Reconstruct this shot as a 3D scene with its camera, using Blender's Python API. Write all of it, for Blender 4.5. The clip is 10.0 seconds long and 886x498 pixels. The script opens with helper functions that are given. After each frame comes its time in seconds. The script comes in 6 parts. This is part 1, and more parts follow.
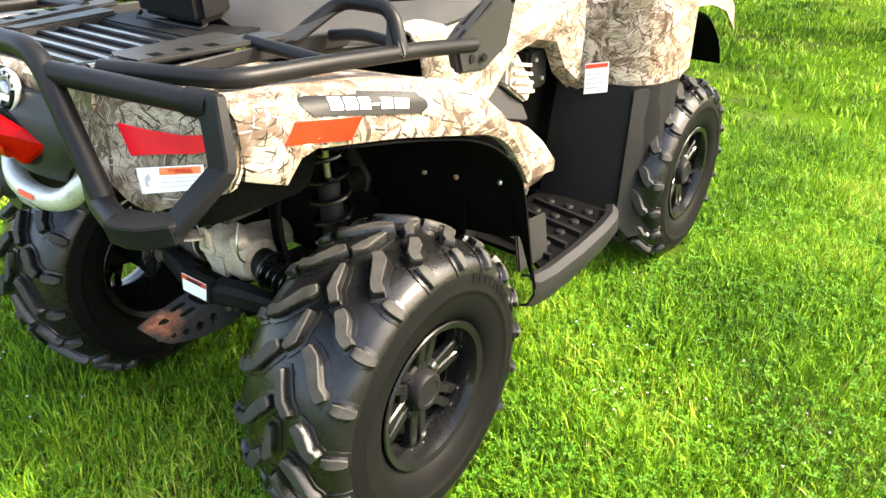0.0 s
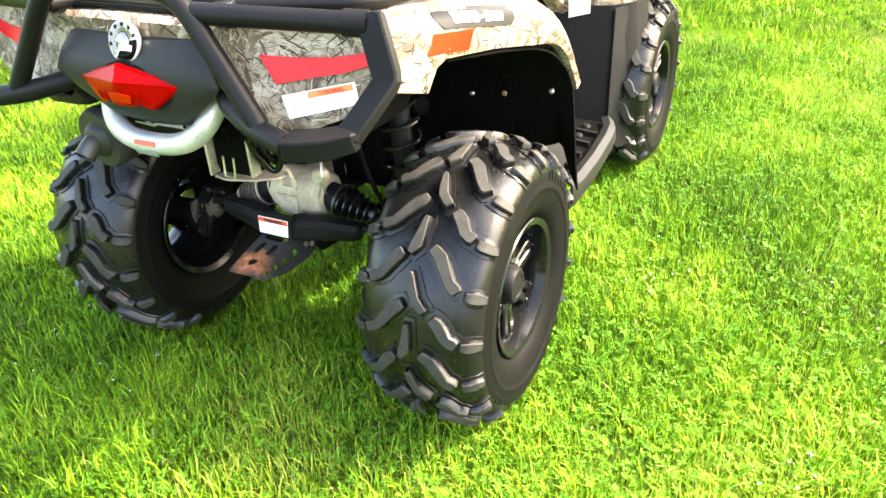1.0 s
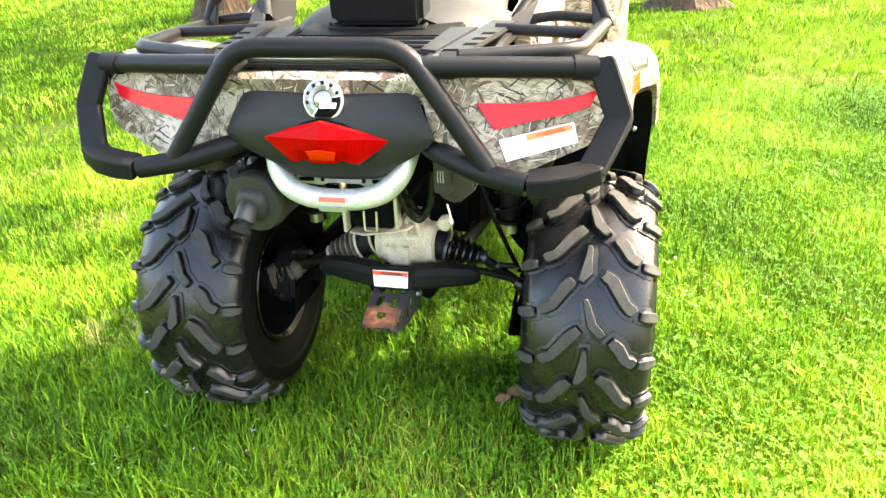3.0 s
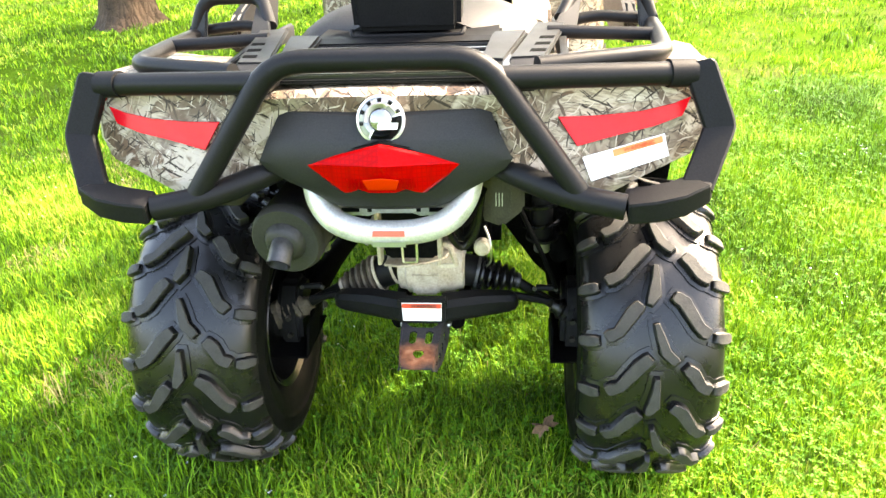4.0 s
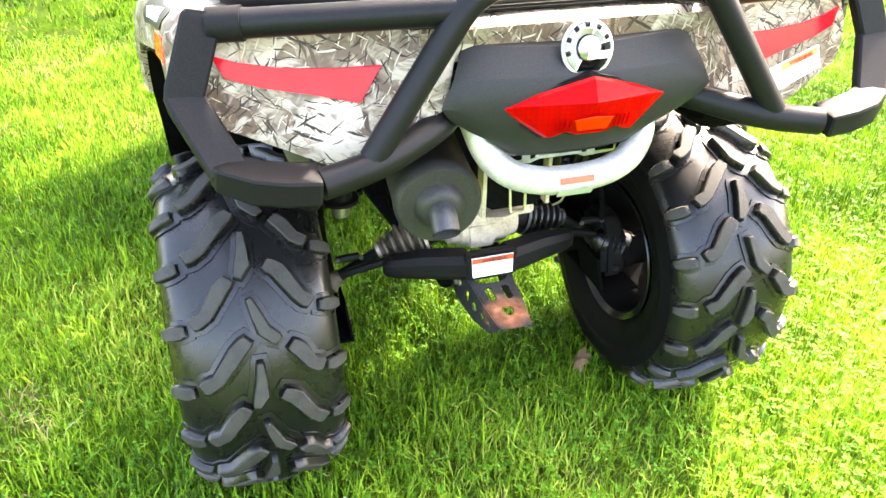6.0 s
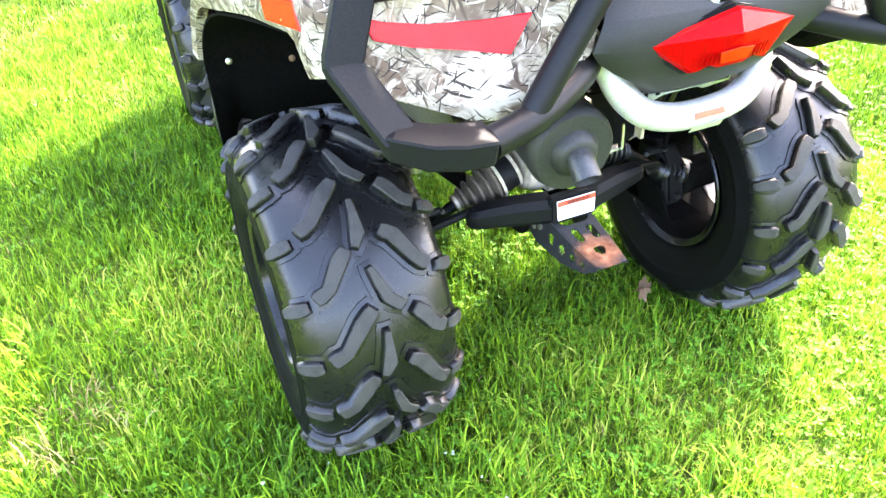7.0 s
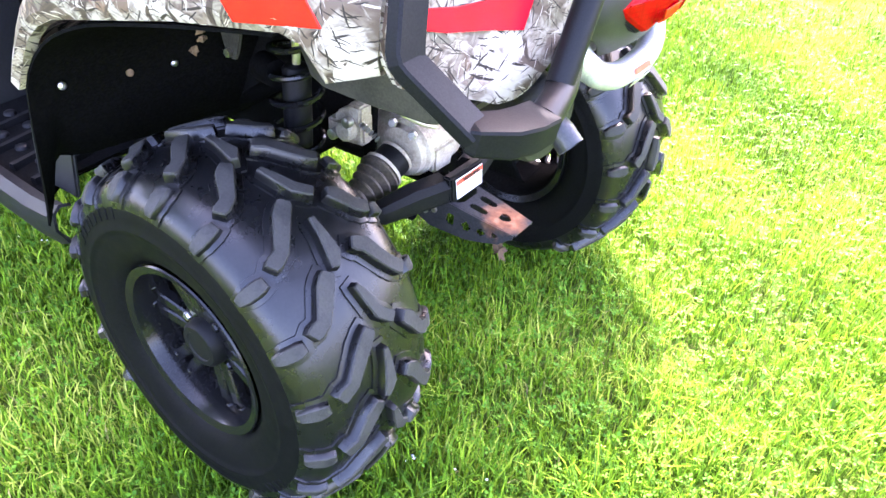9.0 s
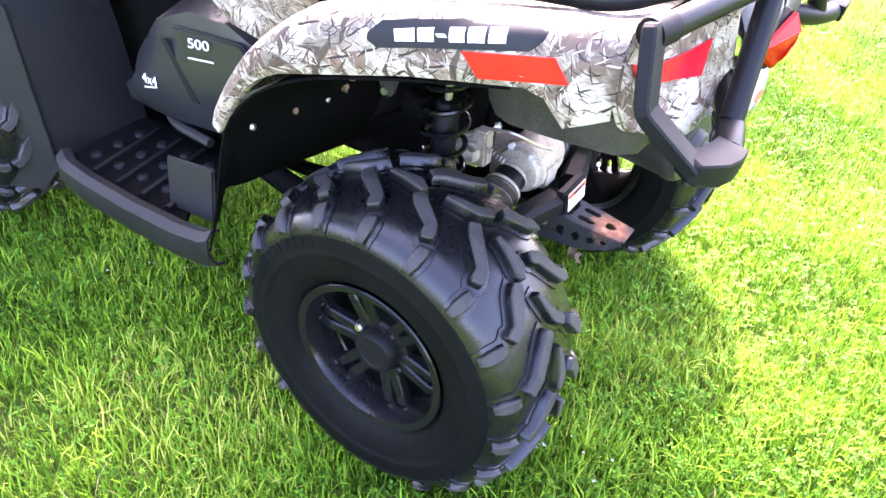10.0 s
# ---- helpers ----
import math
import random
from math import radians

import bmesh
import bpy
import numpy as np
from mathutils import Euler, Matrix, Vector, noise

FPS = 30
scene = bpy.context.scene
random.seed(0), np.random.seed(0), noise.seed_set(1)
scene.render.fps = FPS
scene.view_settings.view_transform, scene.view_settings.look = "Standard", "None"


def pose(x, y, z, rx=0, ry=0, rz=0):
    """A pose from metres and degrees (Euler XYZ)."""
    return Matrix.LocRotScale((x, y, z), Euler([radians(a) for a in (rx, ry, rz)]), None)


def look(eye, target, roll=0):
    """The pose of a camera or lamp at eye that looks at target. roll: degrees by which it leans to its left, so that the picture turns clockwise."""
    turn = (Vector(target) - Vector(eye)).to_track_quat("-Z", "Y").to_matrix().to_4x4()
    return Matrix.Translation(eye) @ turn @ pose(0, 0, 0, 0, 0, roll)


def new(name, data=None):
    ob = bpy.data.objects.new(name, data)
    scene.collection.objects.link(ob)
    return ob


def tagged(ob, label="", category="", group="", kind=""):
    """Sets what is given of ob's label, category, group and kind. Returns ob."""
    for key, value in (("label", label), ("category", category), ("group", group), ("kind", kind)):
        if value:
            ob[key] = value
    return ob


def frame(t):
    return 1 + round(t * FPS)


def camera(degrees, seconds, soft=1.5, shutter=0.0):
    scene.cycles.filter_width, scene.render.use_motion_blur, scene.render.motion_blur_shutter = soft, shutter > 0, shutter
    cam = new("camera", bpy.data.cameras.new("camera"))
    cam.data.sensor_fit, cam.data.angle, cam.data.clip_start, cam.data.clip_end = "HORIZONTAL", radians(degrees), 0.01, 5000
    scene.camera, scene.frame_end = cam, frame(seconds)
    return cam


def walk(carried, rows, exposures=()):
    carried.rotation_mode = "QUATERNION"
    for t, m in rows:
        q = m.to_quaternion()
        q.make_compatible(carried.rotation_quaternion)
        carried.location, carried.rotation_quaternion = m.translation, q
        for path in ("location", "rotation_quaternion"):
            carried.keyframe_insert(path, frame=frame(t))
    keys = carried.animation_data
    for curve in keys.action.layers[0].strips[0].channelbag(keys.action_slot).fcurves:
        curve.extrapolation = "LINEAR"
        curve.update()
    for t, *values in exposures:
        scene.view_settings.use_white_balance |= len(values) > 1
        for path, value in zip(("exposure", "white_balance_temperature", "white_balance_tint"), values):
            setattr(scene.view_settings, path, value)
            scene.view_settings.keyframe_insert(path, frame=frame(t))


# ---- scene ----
cam = camera(61.0, 10.0)
PATH = [
    (0, (1.317, -0.96, 1.306), (0.255, 0.449, 0.364), 0.1),
    (0.5, (1.265, -1.216, 1.303), (0.316, 0.24, 0.312), -2.5),
    (1, (1.097, -1.327, 1.28), (0.277, 0.183, 0.255), -3.5),
    (1.5, (0.878, -1.378, 1.291), (0.164, 0.177, 0.254), -1.4),
    (2, (0.708, -1.522, 1.297), (0.131, 0.095, 0.27), -0.1),
    (2.5, (0.604, -1.64, 1.305), (0.132, 0.065, 0.372), 1.0),
    (3, (0.505, -1.623, 1.303), (0.07, 0.106, 0.396), -2.8),
    (3.2, (0.423, -1.569, 1.299), (0.007, 0.16, 0.384), -5.2),
    (4.3, (0.132, -1.494, 1.287), (0.026, 0.289, 0.388), -2.1),
    (4.5, (0.061, -1.506, 1.299), (0.028, 0.286, 0.413), -2.7),
    (5, (-0.172, -1.542, 1.295), (0.03, 0.229, 0.389), -2.1),
    (5.2, (-0.231, -1.534, 1.283), (0.04, 0.215, 0.352), -0.9),
    (6.3, (-0.532, -1.199, 1.241), (0.018, 0.362, 0.118), 0.9),
    (6.5, (-0.56, -1.178, 1.241), (-0.011, 0.358, 0.083), 0.9),
    (7, (-0.725, -1.152, 1.254), (-0.088, 0.317, 0.055), -2.0),
    (7.5, (-0.927, -1.151, 1.258), (-0.097, 0.213, 0.053), -0.7),
    (8, (-0.969, -1.026, 1.222), (0.142, 0.205, 0.104), 3.4),
    (8.5, (-1.001, -0.878, 1.231), (0.313, 0.116, 0.098), 4.1),
    (9, (-1.052, -0.824, 1.225), (0.248, 0.087, 0.009), 3.8),
    (9.5, (-1.186, -0.692, 1.25), (0.079, 0.201, -0.016), 4.0),
    (10, (-1.345, -0.607, 1.324), (0.024, 0.205, 0.112), 4.1),
]
EXPOSURES = [(0.0, 2.95, 7500, 10), (0.5, 3.0, 7500, 10), (1.0, 3.55, 7600, 10), (2.5, 3.75, 7900, 10), (5.0, 3.9, 8000, 14), (6.5, 4.55, 7500, 18), (7.0, 4.65, 6900, 20), (7.5, 4.65, 6450, 24), (8.5, 4.75, 6350, 40), (9.5, 4.35, 6400, 36), (10.0, 4.45, 6400, 38)]
walk(cam, [(t, look(eye, target, roll)) for t, eye, target, roll in PATH], EXPOSURES)

# ---- world, sun ----
SUN_AZ, SUN_EL = 33.0, 42.0          # degrees from +x towards +y, above the horizon
sun_way = Vector((math.cos(radians(SUN_AZ)) * math.cos(radians(SUN_EL)), math.sin(radians(SUN_AZ)) * math.cos(radians(SUN_EL)), math.sin(radians(SUN_EL))))
world = bpy.data.worlds.new("sky")
scene.world = world
world.use_nodes = True
wn = world.node_tree.nodes
sky = wn.new("ShaderNodeTexSky")
sky.sky_type, sky.sun_disc = "NISHITA", False
sky.sun_elevation, sky.sun_rotation = radians(SUN_EL), radians(90.0 - SUN_AZ)
sky.air_density, sky.dust_density = 1.0, 4.0
world.node_tree.links.new(sky.outputs[0], wn["Background"].inputs[0])
wn["Background"].inputs[1].default_value = 0.16
lamp = bpy.data.lights.new("sun", "SUN")
lamp.energy, lamp.angle, lamp.color = 1.95, radians(1.6), (1.0, 0.955, 0.86)
sun = new("sun", lamp)
sun.matrix_world = look(sun_way * 30, (0, 0, 0))


# ---- materials ----
def material(name, color=(0.5, 0.5, 0.5), rough=0.5, metal=0.0, coat=0.0, spec=0.5):
    m = bpy.data.materials.new(name)
    m.use_nodes = True
    b = m.node_tree.nodes["Principled BSDF"]
    b.inputs["Base Color"].default_value = (*color, 1)
    b.inputs["Roughness"].default_value = rough
    b.inputs["Metallic"].default_value = metal
    b.inputs["Coat Weight"].default_value = coat
    b.inputs["Specular IOR Level"].default_value = spec
    return m


def node(m, kind, **values):
    n = m.node_tree.nodes.new("ShaderNode" + kind)
    for key, value in values.items():
        n.inputs[key.replace("_", " ")].default_value = value
    return n


def link(m, a, b):
    m.node_tree.links.new(a, b)


def ramp(m, source, stops):
    n = m.node_tree.nodes.new("ShaderNodeValToRGB")
    while len(n.color_ramp.elements) < len(stops):
        n.color_ramp.elements.new(0.5)
    for e, (at, c) in zip(n.color_ramp.elements, stops):
        e.position, e.color = at, (*c, 1) if len(c) == 3 else c
    link(m, source, n.inputs[0])
    return n.outputs[0]


def mix(m, factor, a, b):
    n = m.node_tree.nodes.new("ShaderNodeMix")
    n.data_type = "RGBA"
    for i, v in ((0, factor), (6, a), (7, b)):
        if isinstance(v, (int, float)):
            n.inputs[i].default_value = v
        elif isinstance(v, tuple):
            n.inputs[i].default_value = (*v, 1)
        else:
            link(m, v, n.inputs[i])
    return n.outputs[2]


def coords(m, scale=(1, 1, 1), turn=(0, 0, 0)):
    c = m.node_tree.nodes.new("ShaderNodeTexCoord")
    n = m.node_tree.nodes.new("ShaderNodeMapping")
    n.inputs["Scale"].default_value = scale
    n.inputs["Rotation"].default_value = turn
    link(m, c.outputs["Object"], n.inputs[0])
    return n.outputs[0]


def surface(name, light, dark, rough=(0.4, 0.6), scale=9.0, fine=160.0, bump=0.15, metal=0.0, spec=0.5, depth=0.002):
    """Two scales of colour change, uneven gloss, fine relief."""
    m = material(name, light, 0.5, metal, 0, spec)
    b = m.node_tree.nodes["Principled BSDF"]
    at = coords(m)
    big, small = node(m, "TexNoise", Scale=scale, Detail=5.0, Roughness=0.65), node(m, "TexNoise", Scale=fine, Detail=3.0)
    link(m, at, big.inputs[0])
    link(m, at, small.inputs[0])
    base = ramp(m, big.outputs[0], [(0.35, dark), (0.68, light)])
    base = mix(m, ramp(m, small.outputs[0], [(0.35, (0, 0, 0)), (0.75, (0.35, 0.35, 0.35))]), base, tuple(min(1, 1.5 * c + 0.01) for c in light))
    link(m, base, b.inputs["Base Color"])
    r = node(m, "MapRange", From_Min=0.3, From_Max=0.7, To_Min=rough[0], To_Max=rough[1])
    link(m, big.outputs[0], r.inputs[0])
    link(m, r.outputs[0], b.inputs["Roughness"])
    k = node(m, "Bump", Strength=bump, Distance=depth)
    link(m, small.outputs[0], k.inputs["Height"])
    link(m, k.outputs[0], b.inputs["Normal"])
    return m


def camouflage(name):
    """Printed film of twigs, dry leaves and bark."""
    m = material(name, rough=0.42)
    b = m.node_tree.nodes["Principled BSDF"]
    nodes = m.node_tree.nodes
    c = nodes.new("ShaderNodeTexCoord")
    sep, facing_way = nodes.new("ShaderNodeSeparateXYZ"), nodes.new("ShaderNodeSeparateXYZ")
    link(m, c.outputs["Object"], sep.inputs[0])
    upright = nodes.new("ShaderNodeVectorMath")
    upright.operation = "ABSOLUTE"
    link(m, c.outputs["Normal"], upright.inputs[0])
    link(m, upright.outputs[0], facing_way.inputs[0])

    def plane(i, k, shift):
        n = nodes.new("ShaderNodeCombineXYZ")
        link(m, sep.outputs[i], n.inputs[0])
        link(m, sep.outputs[k], n.inputs[1])
        n.inputs[2].default_value = shift
        return n.outputs[0]

    def choose(first, second, a, b):
        """b where the first value is larger than the second, else a."""
        test, pick = nodes.new("ShaderNodeMath"), nodes.new("ShaderNodeMix")
        test.operation, pick.data_type = "GREATER_THAN", "VECTOR"
        link(m, first, test.inputs[0])
        if isinstance(second, float):
            test.inputs[1].default_value = second
        else:
            link(m, second, test.inputs[1])
        link(m, test.outputs[0], pick.inputs[0])
        link(m, a, pick.inputs[4])
        link(m, b, pick.inputs[5])
        return pick.outputs[1]

    flat_out = choose(facing_way.outputs[0], facing_way.outputs[1], plane(0, 2, 0.0), plane(1, 2, 0.0))
    flat_out = choose(facing_way.outputs[2], 0.72, flat_out, plane(1, 0, 0.0))
    warp = node(m, "TexNoise", Scale=9.0, Detail=4.0)
    link(m, flat_out, warp.inputs[0])

    def laid(scale, turn, amount=0.0, shift=0.0):
        """The film's own plane, turned, stretched and bent."""
        add = nodes.new("ShaderNodeVectorMath")
        add.operation = "MULTIPLY_ADD"
        link(m, warp.outputs["Color"], add.inputs[0])
        add.inputs[1].default_value = (amount, amount, 0)
        link(m, flat_out, add.inputs[2])
        n = nodes.new("ShaderNodeMapping")
        n.inputs["Rotation"].default_value = (0, 0, radians(turn))
        n.inputs["Location"].default_value = (shift, shift * 1.7, 0)
        stretch = nodes.new("ShaderNodeVectorMath")
        stretch.operation = "MULTIPLY"
        link(m, add.outputs[0], n.inputs[0])
        link(m, n.outputs[0], stretch.inputs[0])
        stretch.inputs[1].default_value = (*scale, 1)
        return stretch.outputs[0]

    def noise2(at, detail=3.0, rough=0.6):
        n = node(m, "TexNoise", Scale=1.0, Detail=detail, Roughness=rough)
        n.noise_dimensions = "2D"
        link(m, at, n.inputs[0])
        return n.outputs[0]

    def sticks(scale, turn, amount, width, shift):
        """Long thin twigs: the narrow tails of stretched cells, broken here and there."""
        v = node(m, "TexVoronoi", Scale=1.0)
        v.voronoi_dimensions = "2D"
        link(m, laid(scale, turn, amount, shift), v.inputs[0])
        line = ramp(m, v.outputs["Distance"], [(width, (1, 1, 1)), (width * 1.25, (0, 0, 0))])
        here = ramp(m, noise2(laid((11, 11), turn, 0.03, shift + 3.0), 2.0), [(0.43, (0, 0, 0)), (0.47, (1, 1, 1))])
        return mix(m, here, (0.0, 0.0, 0.0), line)

    # bark ground, from dark brown to pale grey
    base = ramp(m, noise2(laid((9, 13), 20, 0.05), 8.0, 0.74), [(0.30, (0.060, 0.046, 0.037)), (0.42, (0.155, 0.118, 0.092)), (0.52, (0.26, 0.21, 0.165)), (0.62, (0.33, 0.295, 0.24)), (0.78, (0.46, 0.42, 0.36))])

    def leaf(scale, turn, amount, shift, cover, tones):
        """Overlapping pointed leaves, each of one tone, with a dark edge and a mid rib."""
        at = laid(scale, turn, amount, shift)
        cell, edge = node(m, "TexVoronoi", Scale=1.0), node(m, "TexVoronoi", Scale=1.0)
        edge.feature = "DISTANCE_TO_EDGE"
        for v in (cell, edge):
            v.voronoi_dimensions = "2D"
            link(m, at, v.inputs[0])
        one = nodes.new("ShaderNodeSeparateColor")
        link(m, cell.outputs["Color"], one.inputs[0])
        tone = ramp(m, one.outputs[0], tones)
        vein = noise2(laid((scale[0] * 2.2, scale[1] * 5.0), turn + 25, 0.02, shift), 4.0)
        tone = mix(m, ramp(m, vein, [(0.40, (0.55, 0.55, 0.55)), (0.56, (0, 0, 0))]), tone, (0.15, 0.115, 0.088))
        tone = mix(m, ramp(m, edge.outputs["Distance"], [(0.0, (0.62, 0.62, 0.62)), (0.055, (0, 0, 0))]), tone, (0.055, 0.041, 0.032))
        has = ramp(m, one.outputs[1], [(cover - 0.01, (1, 1, 1)), (cover + 0.01, (0, 0, 0))])
        return has, tone

    pale = [(0.0, (0.22, 0.18, 0.14)), (0.3, (0.48, 0.44, 0.36)), (0.55, (0.58, 0.55, 0.48)), (0.8, (0.28, 0.265, 0.19)), (1.0, (0.66, 0.63, 0.56))]
    brown = [(0.0, (0.070, 0.052, 0.040)), (0.3, (0.22, 0.145, 0.100)), (0.6, (0.36, 0.30, 0.235)), (0.8, (0.19, 0.185, 0.14)), (1.0, (0.46, 0.36, 0.29))]
    for args in (((11, 34), 15, 0.070, 2.0, 0.46, brown), ((13, 40), -48, 0.065, 6.0, 0.52, pale), ((18, 52), 70, 0.055, 11.0, 0.26, brown), ((16, 58), -10, 0.055, 14.0, 0.42, pale)):
        has, tone = leaf(*args)
        base = mix(m, has, base, tone)
    base = mix(m, ramp(m, noise2(laid((7, 10), 30, 0.08, 23.0), 4.0, 0.6), [(0.56, (0, 0, 0)), (0.62, (0.85, 0.85, 0.85))]), base, (0.60, 0.565, 0.51))
    base = mix(m, ramp(m, noise2(laid((8, 12), -35, 0.08, 29.0), 4.0, 0.6), [(0.57, (0, 0, 0)), (0.63, (0.80, 0.80, 0.80))]), base, (0.125, 0.088, 0.066))
    base = mix(m, ramp(m, noise2(laid((40, 190), 38, 0.05), 4.0), [(0.58, (0, 0, 0)), (0.68, (0.35, 0.35, 0.35))]), base, (0.085, 0.066, 0.052))
    base = mix(m, ramp(m, noise2(laid((34, 170), -62, 0.05, 2.0), 4.0), [(0.60, (0, 0, 0)), (0.68, (0.35, 0.35, 0.35))]), base, (0.56, 0.53, 0.47))
    for scale, turn, amount, width, shift, color in (
        ((2.6, 24), 40, 0.070, 0.120, 31.0, (0.16, 0.122, 0.095)),
        ((2.4, 22), -30, 0.070, 0.105, 37.0, (0.50, 0.47, 0.42)),
        ((2.8, 27), 82, 0.070, 0.110, 41.0, (0.085, 0.064, 0.050)),
        ((6.0, 70), 25, 0.040, 0.105, 1.0, (0.035, 0.027, 0.022)),
        ((7.5, 90), -40, 0.040, 0.100, 4.0, (0.045, 0.034, 0.027)),
        ((5.5, 62), 68, 0.045, 0.090, 7.0, (0.10, 0.074, 0.056)),
        ((6.0, 72), -12, 0.045, 0.066, 9.0, (0.58, 0.55, 0.49)),
        ((7.0, 86), -75, 0.040, 0.062, 15.0, (0.60, 0.57, 0.51)),
        ((12.0, 150), 12, 0.045, 0.085, 51.0, (0.030, 0.023, 0.019)),
        ((11.0, 140), -58, 0.045, 0.080, 57.0, (0.66, 0.62, 0.56)),
        ((13.0, 160), 35, 0.045, 0.078, 61.0, (0.62, 0.57, 0.50)),
        ((12.0, 150), -25, 0.045, 0.080, 67.0, (0.028, 0.022, 0.018)),
        ((10.0, 120), 50, 0.035, 0.090, 18.0, (0.030, 0.024, 0.020)),
        ((9.0, 110), 100, 0.035, 0.080, 22.0, (0.030, 0.024, 0.020)),
    ):
        base = mix(m, sticks(scale, turn, amount, width, shift), base, color)
    dim = nodes.new("ShaderNodeMix")
    dim.data_type, dim.blend_type = "RGBA", "MULTIPLY"
    dim.inputs[0].default_value = 1.0
    link(m, base, dim.inputs[6])
    dim.inputs[7].default_value = (0.71, 0.64, 0.58, 1)
    base = dim.outputs[2]
    link(m, base, b.inputs["Base Color"])
    b.inputs["Specular IOR Level"].default_value = 0.2
    return m


CAMO = camouflage("camouflage_film")
RUBBER = surface("tyre_rubber", (0.0040, 0.0040, 0.0041), (0.0024, 0.0024, 0.0024), (0.22, 0.36), 16, 240, 0.10, spec=0.37)
SIDEWALL = surface("sidewall_rubber", (0.0034, 0.0034, 0.0034), (0.0020, 0.0020, 0.0020), (0.42, 0.60), 16, 240, 0.10, spec=0.05)
LUG = surface("lug_rubber", (0.036, 0.034, 0.030), (0.013, 0.0125, 0.0115), (0.55, 0.8), 34, 300, 0.35, spec=0.25)
PLASTIC = surface("black_plastic", (0.0048, 0.0048, 0.0051), (0.003, 0.003, 0.0032), (0.46, 0.64), 8, 420, 0.07, spec=0.12)
GREY_PLASTIC = surface("grey_plastic", (0.0100, 0.0100, 0.0103), (0.007, 0.007, 0.0072), (0.38, 0.54), 7, 500, 0.07, spec=0.18)
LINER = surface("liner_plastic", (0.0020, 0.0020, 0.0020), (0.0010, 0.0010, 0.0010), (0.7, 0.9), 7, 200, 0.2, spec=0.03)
TUBE = surface("powder_coat", (0.0050, 0.0050, 0.0053), (0.0034, 0.0034, 0.0036), (0.36, 0.48), 10, 600, 0.07, spec=0.14)
RIM = surface("gloss_black_rim", (0.005, 0.005, 0.0052), (0.0035, 0.0035, 0.0037), (0.12, 0.26), 10, 200, 0.05, spec=0.24)
ALU = surface("bare_aluminium", (0.56, 0.55, 0.52), (0.36, 0.35, 0.33), (0.30, 0.5), 24, 300, 0.15, metal=0.5)
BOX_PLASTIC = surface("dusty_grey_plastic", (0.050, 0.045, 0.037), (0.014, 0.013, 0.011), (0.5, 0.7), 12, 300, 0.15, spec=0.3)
CASE = surface("cast_aluminium", (0.47, 0.41, 0.32), (0.22, 0.175, 0.12), (0.5, 0.7), 22, 220, 0.4, metal=0.15)
TRIM = surface("satin_grey_plastic", (0.0150, 0.0150, 0.0147), (0.011, 0.011, 0.0108), (0.40, 0.55), 7, 500, 0.07, spec=0.19)
SLAT = surface("glossy_black_slat", (0.016, 0.016, 0.017), (0.010, 0.010, 0.011), (0.26, 0.38), 9, 300, 0.05, spec=0.5)
BARREL = surface("dusty_matt_black", (0.006, 0.006, 0.0058), (0.003, 0.003, 0.003), (0.85, 1.0), 20, 200, 0.2, spec=0.0)
BOOT = surface("dusty_rubber", (0.115, 0.092, 0.067), (0.028, 0.024, 0.020), (0.5, 0.75), 40, 200, 0.2, spec=0.2)
MUD = surface("dried_mud", (0.24, 0.15, 0.08), (0.10, 0.06, 0.035), (0.85, 1.0), 60, 200, 0.8)
STEEL = surface("bright_steel", (0.62, 0.60, 0.56), (0.40, 0.38, 0.35), (0.28, 0.45), 40, 300, 0.1, metal=1.0)
MUFFLER = surface("heat_dulled_steel", (0.028, 0.027, 0.025), (0.017, 0.0165, 0.0155), (0.42, 0.58), 14, 250, 0.2, metal=0.3, spec=0.3)
PIPE = surface("tailpipe_steel", (0.060, 0.060, 0.060), (0.030, 0.030, 0.030), (0.34, 0.5), 30, 250, 0.2, metal=0.5)
VINYL = surface("seat_vinyl", (0.0035, 0.0035, 0.0037), (0.0024, 0.0024, 0.0025), (0.40, 0.54), 10, 350, 0.35, spec=0.12)
PALE_VINYL = surface("worn_vinyl", (0.022, 0.022, 0.022), (0.013, 0.013, 0.013), (0.48, 0.62), 8, 350, 0.25, spec=0.2)
LABEL = material("label_white", (0.80, 0.80, 0.78), 0.45)
LABEL_RED = material("label_red", (0.70, 0.07, 0.03), 0.45)
LABEL_ORANGE = material("label_orange", (0.80, 0.20, 0.06), 0.45)
LABEL_GREY = material("label_grey", (0.42, 0.42, 0.42), 0.5)
INK = material("ink_black", (0.02, 0.02, 0.02), 0.5)
DECAL = material("decal_white", (0.78, 0.78, 0.76), 0.4)
SILVER = material("emblem_silver", (0.62, 0.62, 0.62), 0.34, 0.75)
DOME = material("emblem_dome", (0.30, 0.30, 0.31), 0.24, 0.85)


def reflector(name, color, deep, coat=0.3, spec=0.35):
    m = material(name, color, 0.22, coat=coat, spec=spec)
    b = m.node_tree.nodes["Principled BSDF"]
    v = node(m, "TexVoronoi", Scale=420.0)
    link(m, coords(m), v.inputs[0])
    n = node(m, "TexNoise", Scale=12.0)
    link(m, coords(m), n.inputs[0])
    link(m, mix(m, ramp(m, n.outputs[0], [(0.4, (0, 0, 0)), (0.62, (0.8, 0.8, 0.8))]), color, deep), b.inputs["Base Color"])
    k = node(m, "Bump", Strength=0.12, Distance=0.001)
    link(m, v.outputs["Distance"], k.inputs["Height"])
    link(m, k.outputs[0], b.inputs["Normal"])
    return m


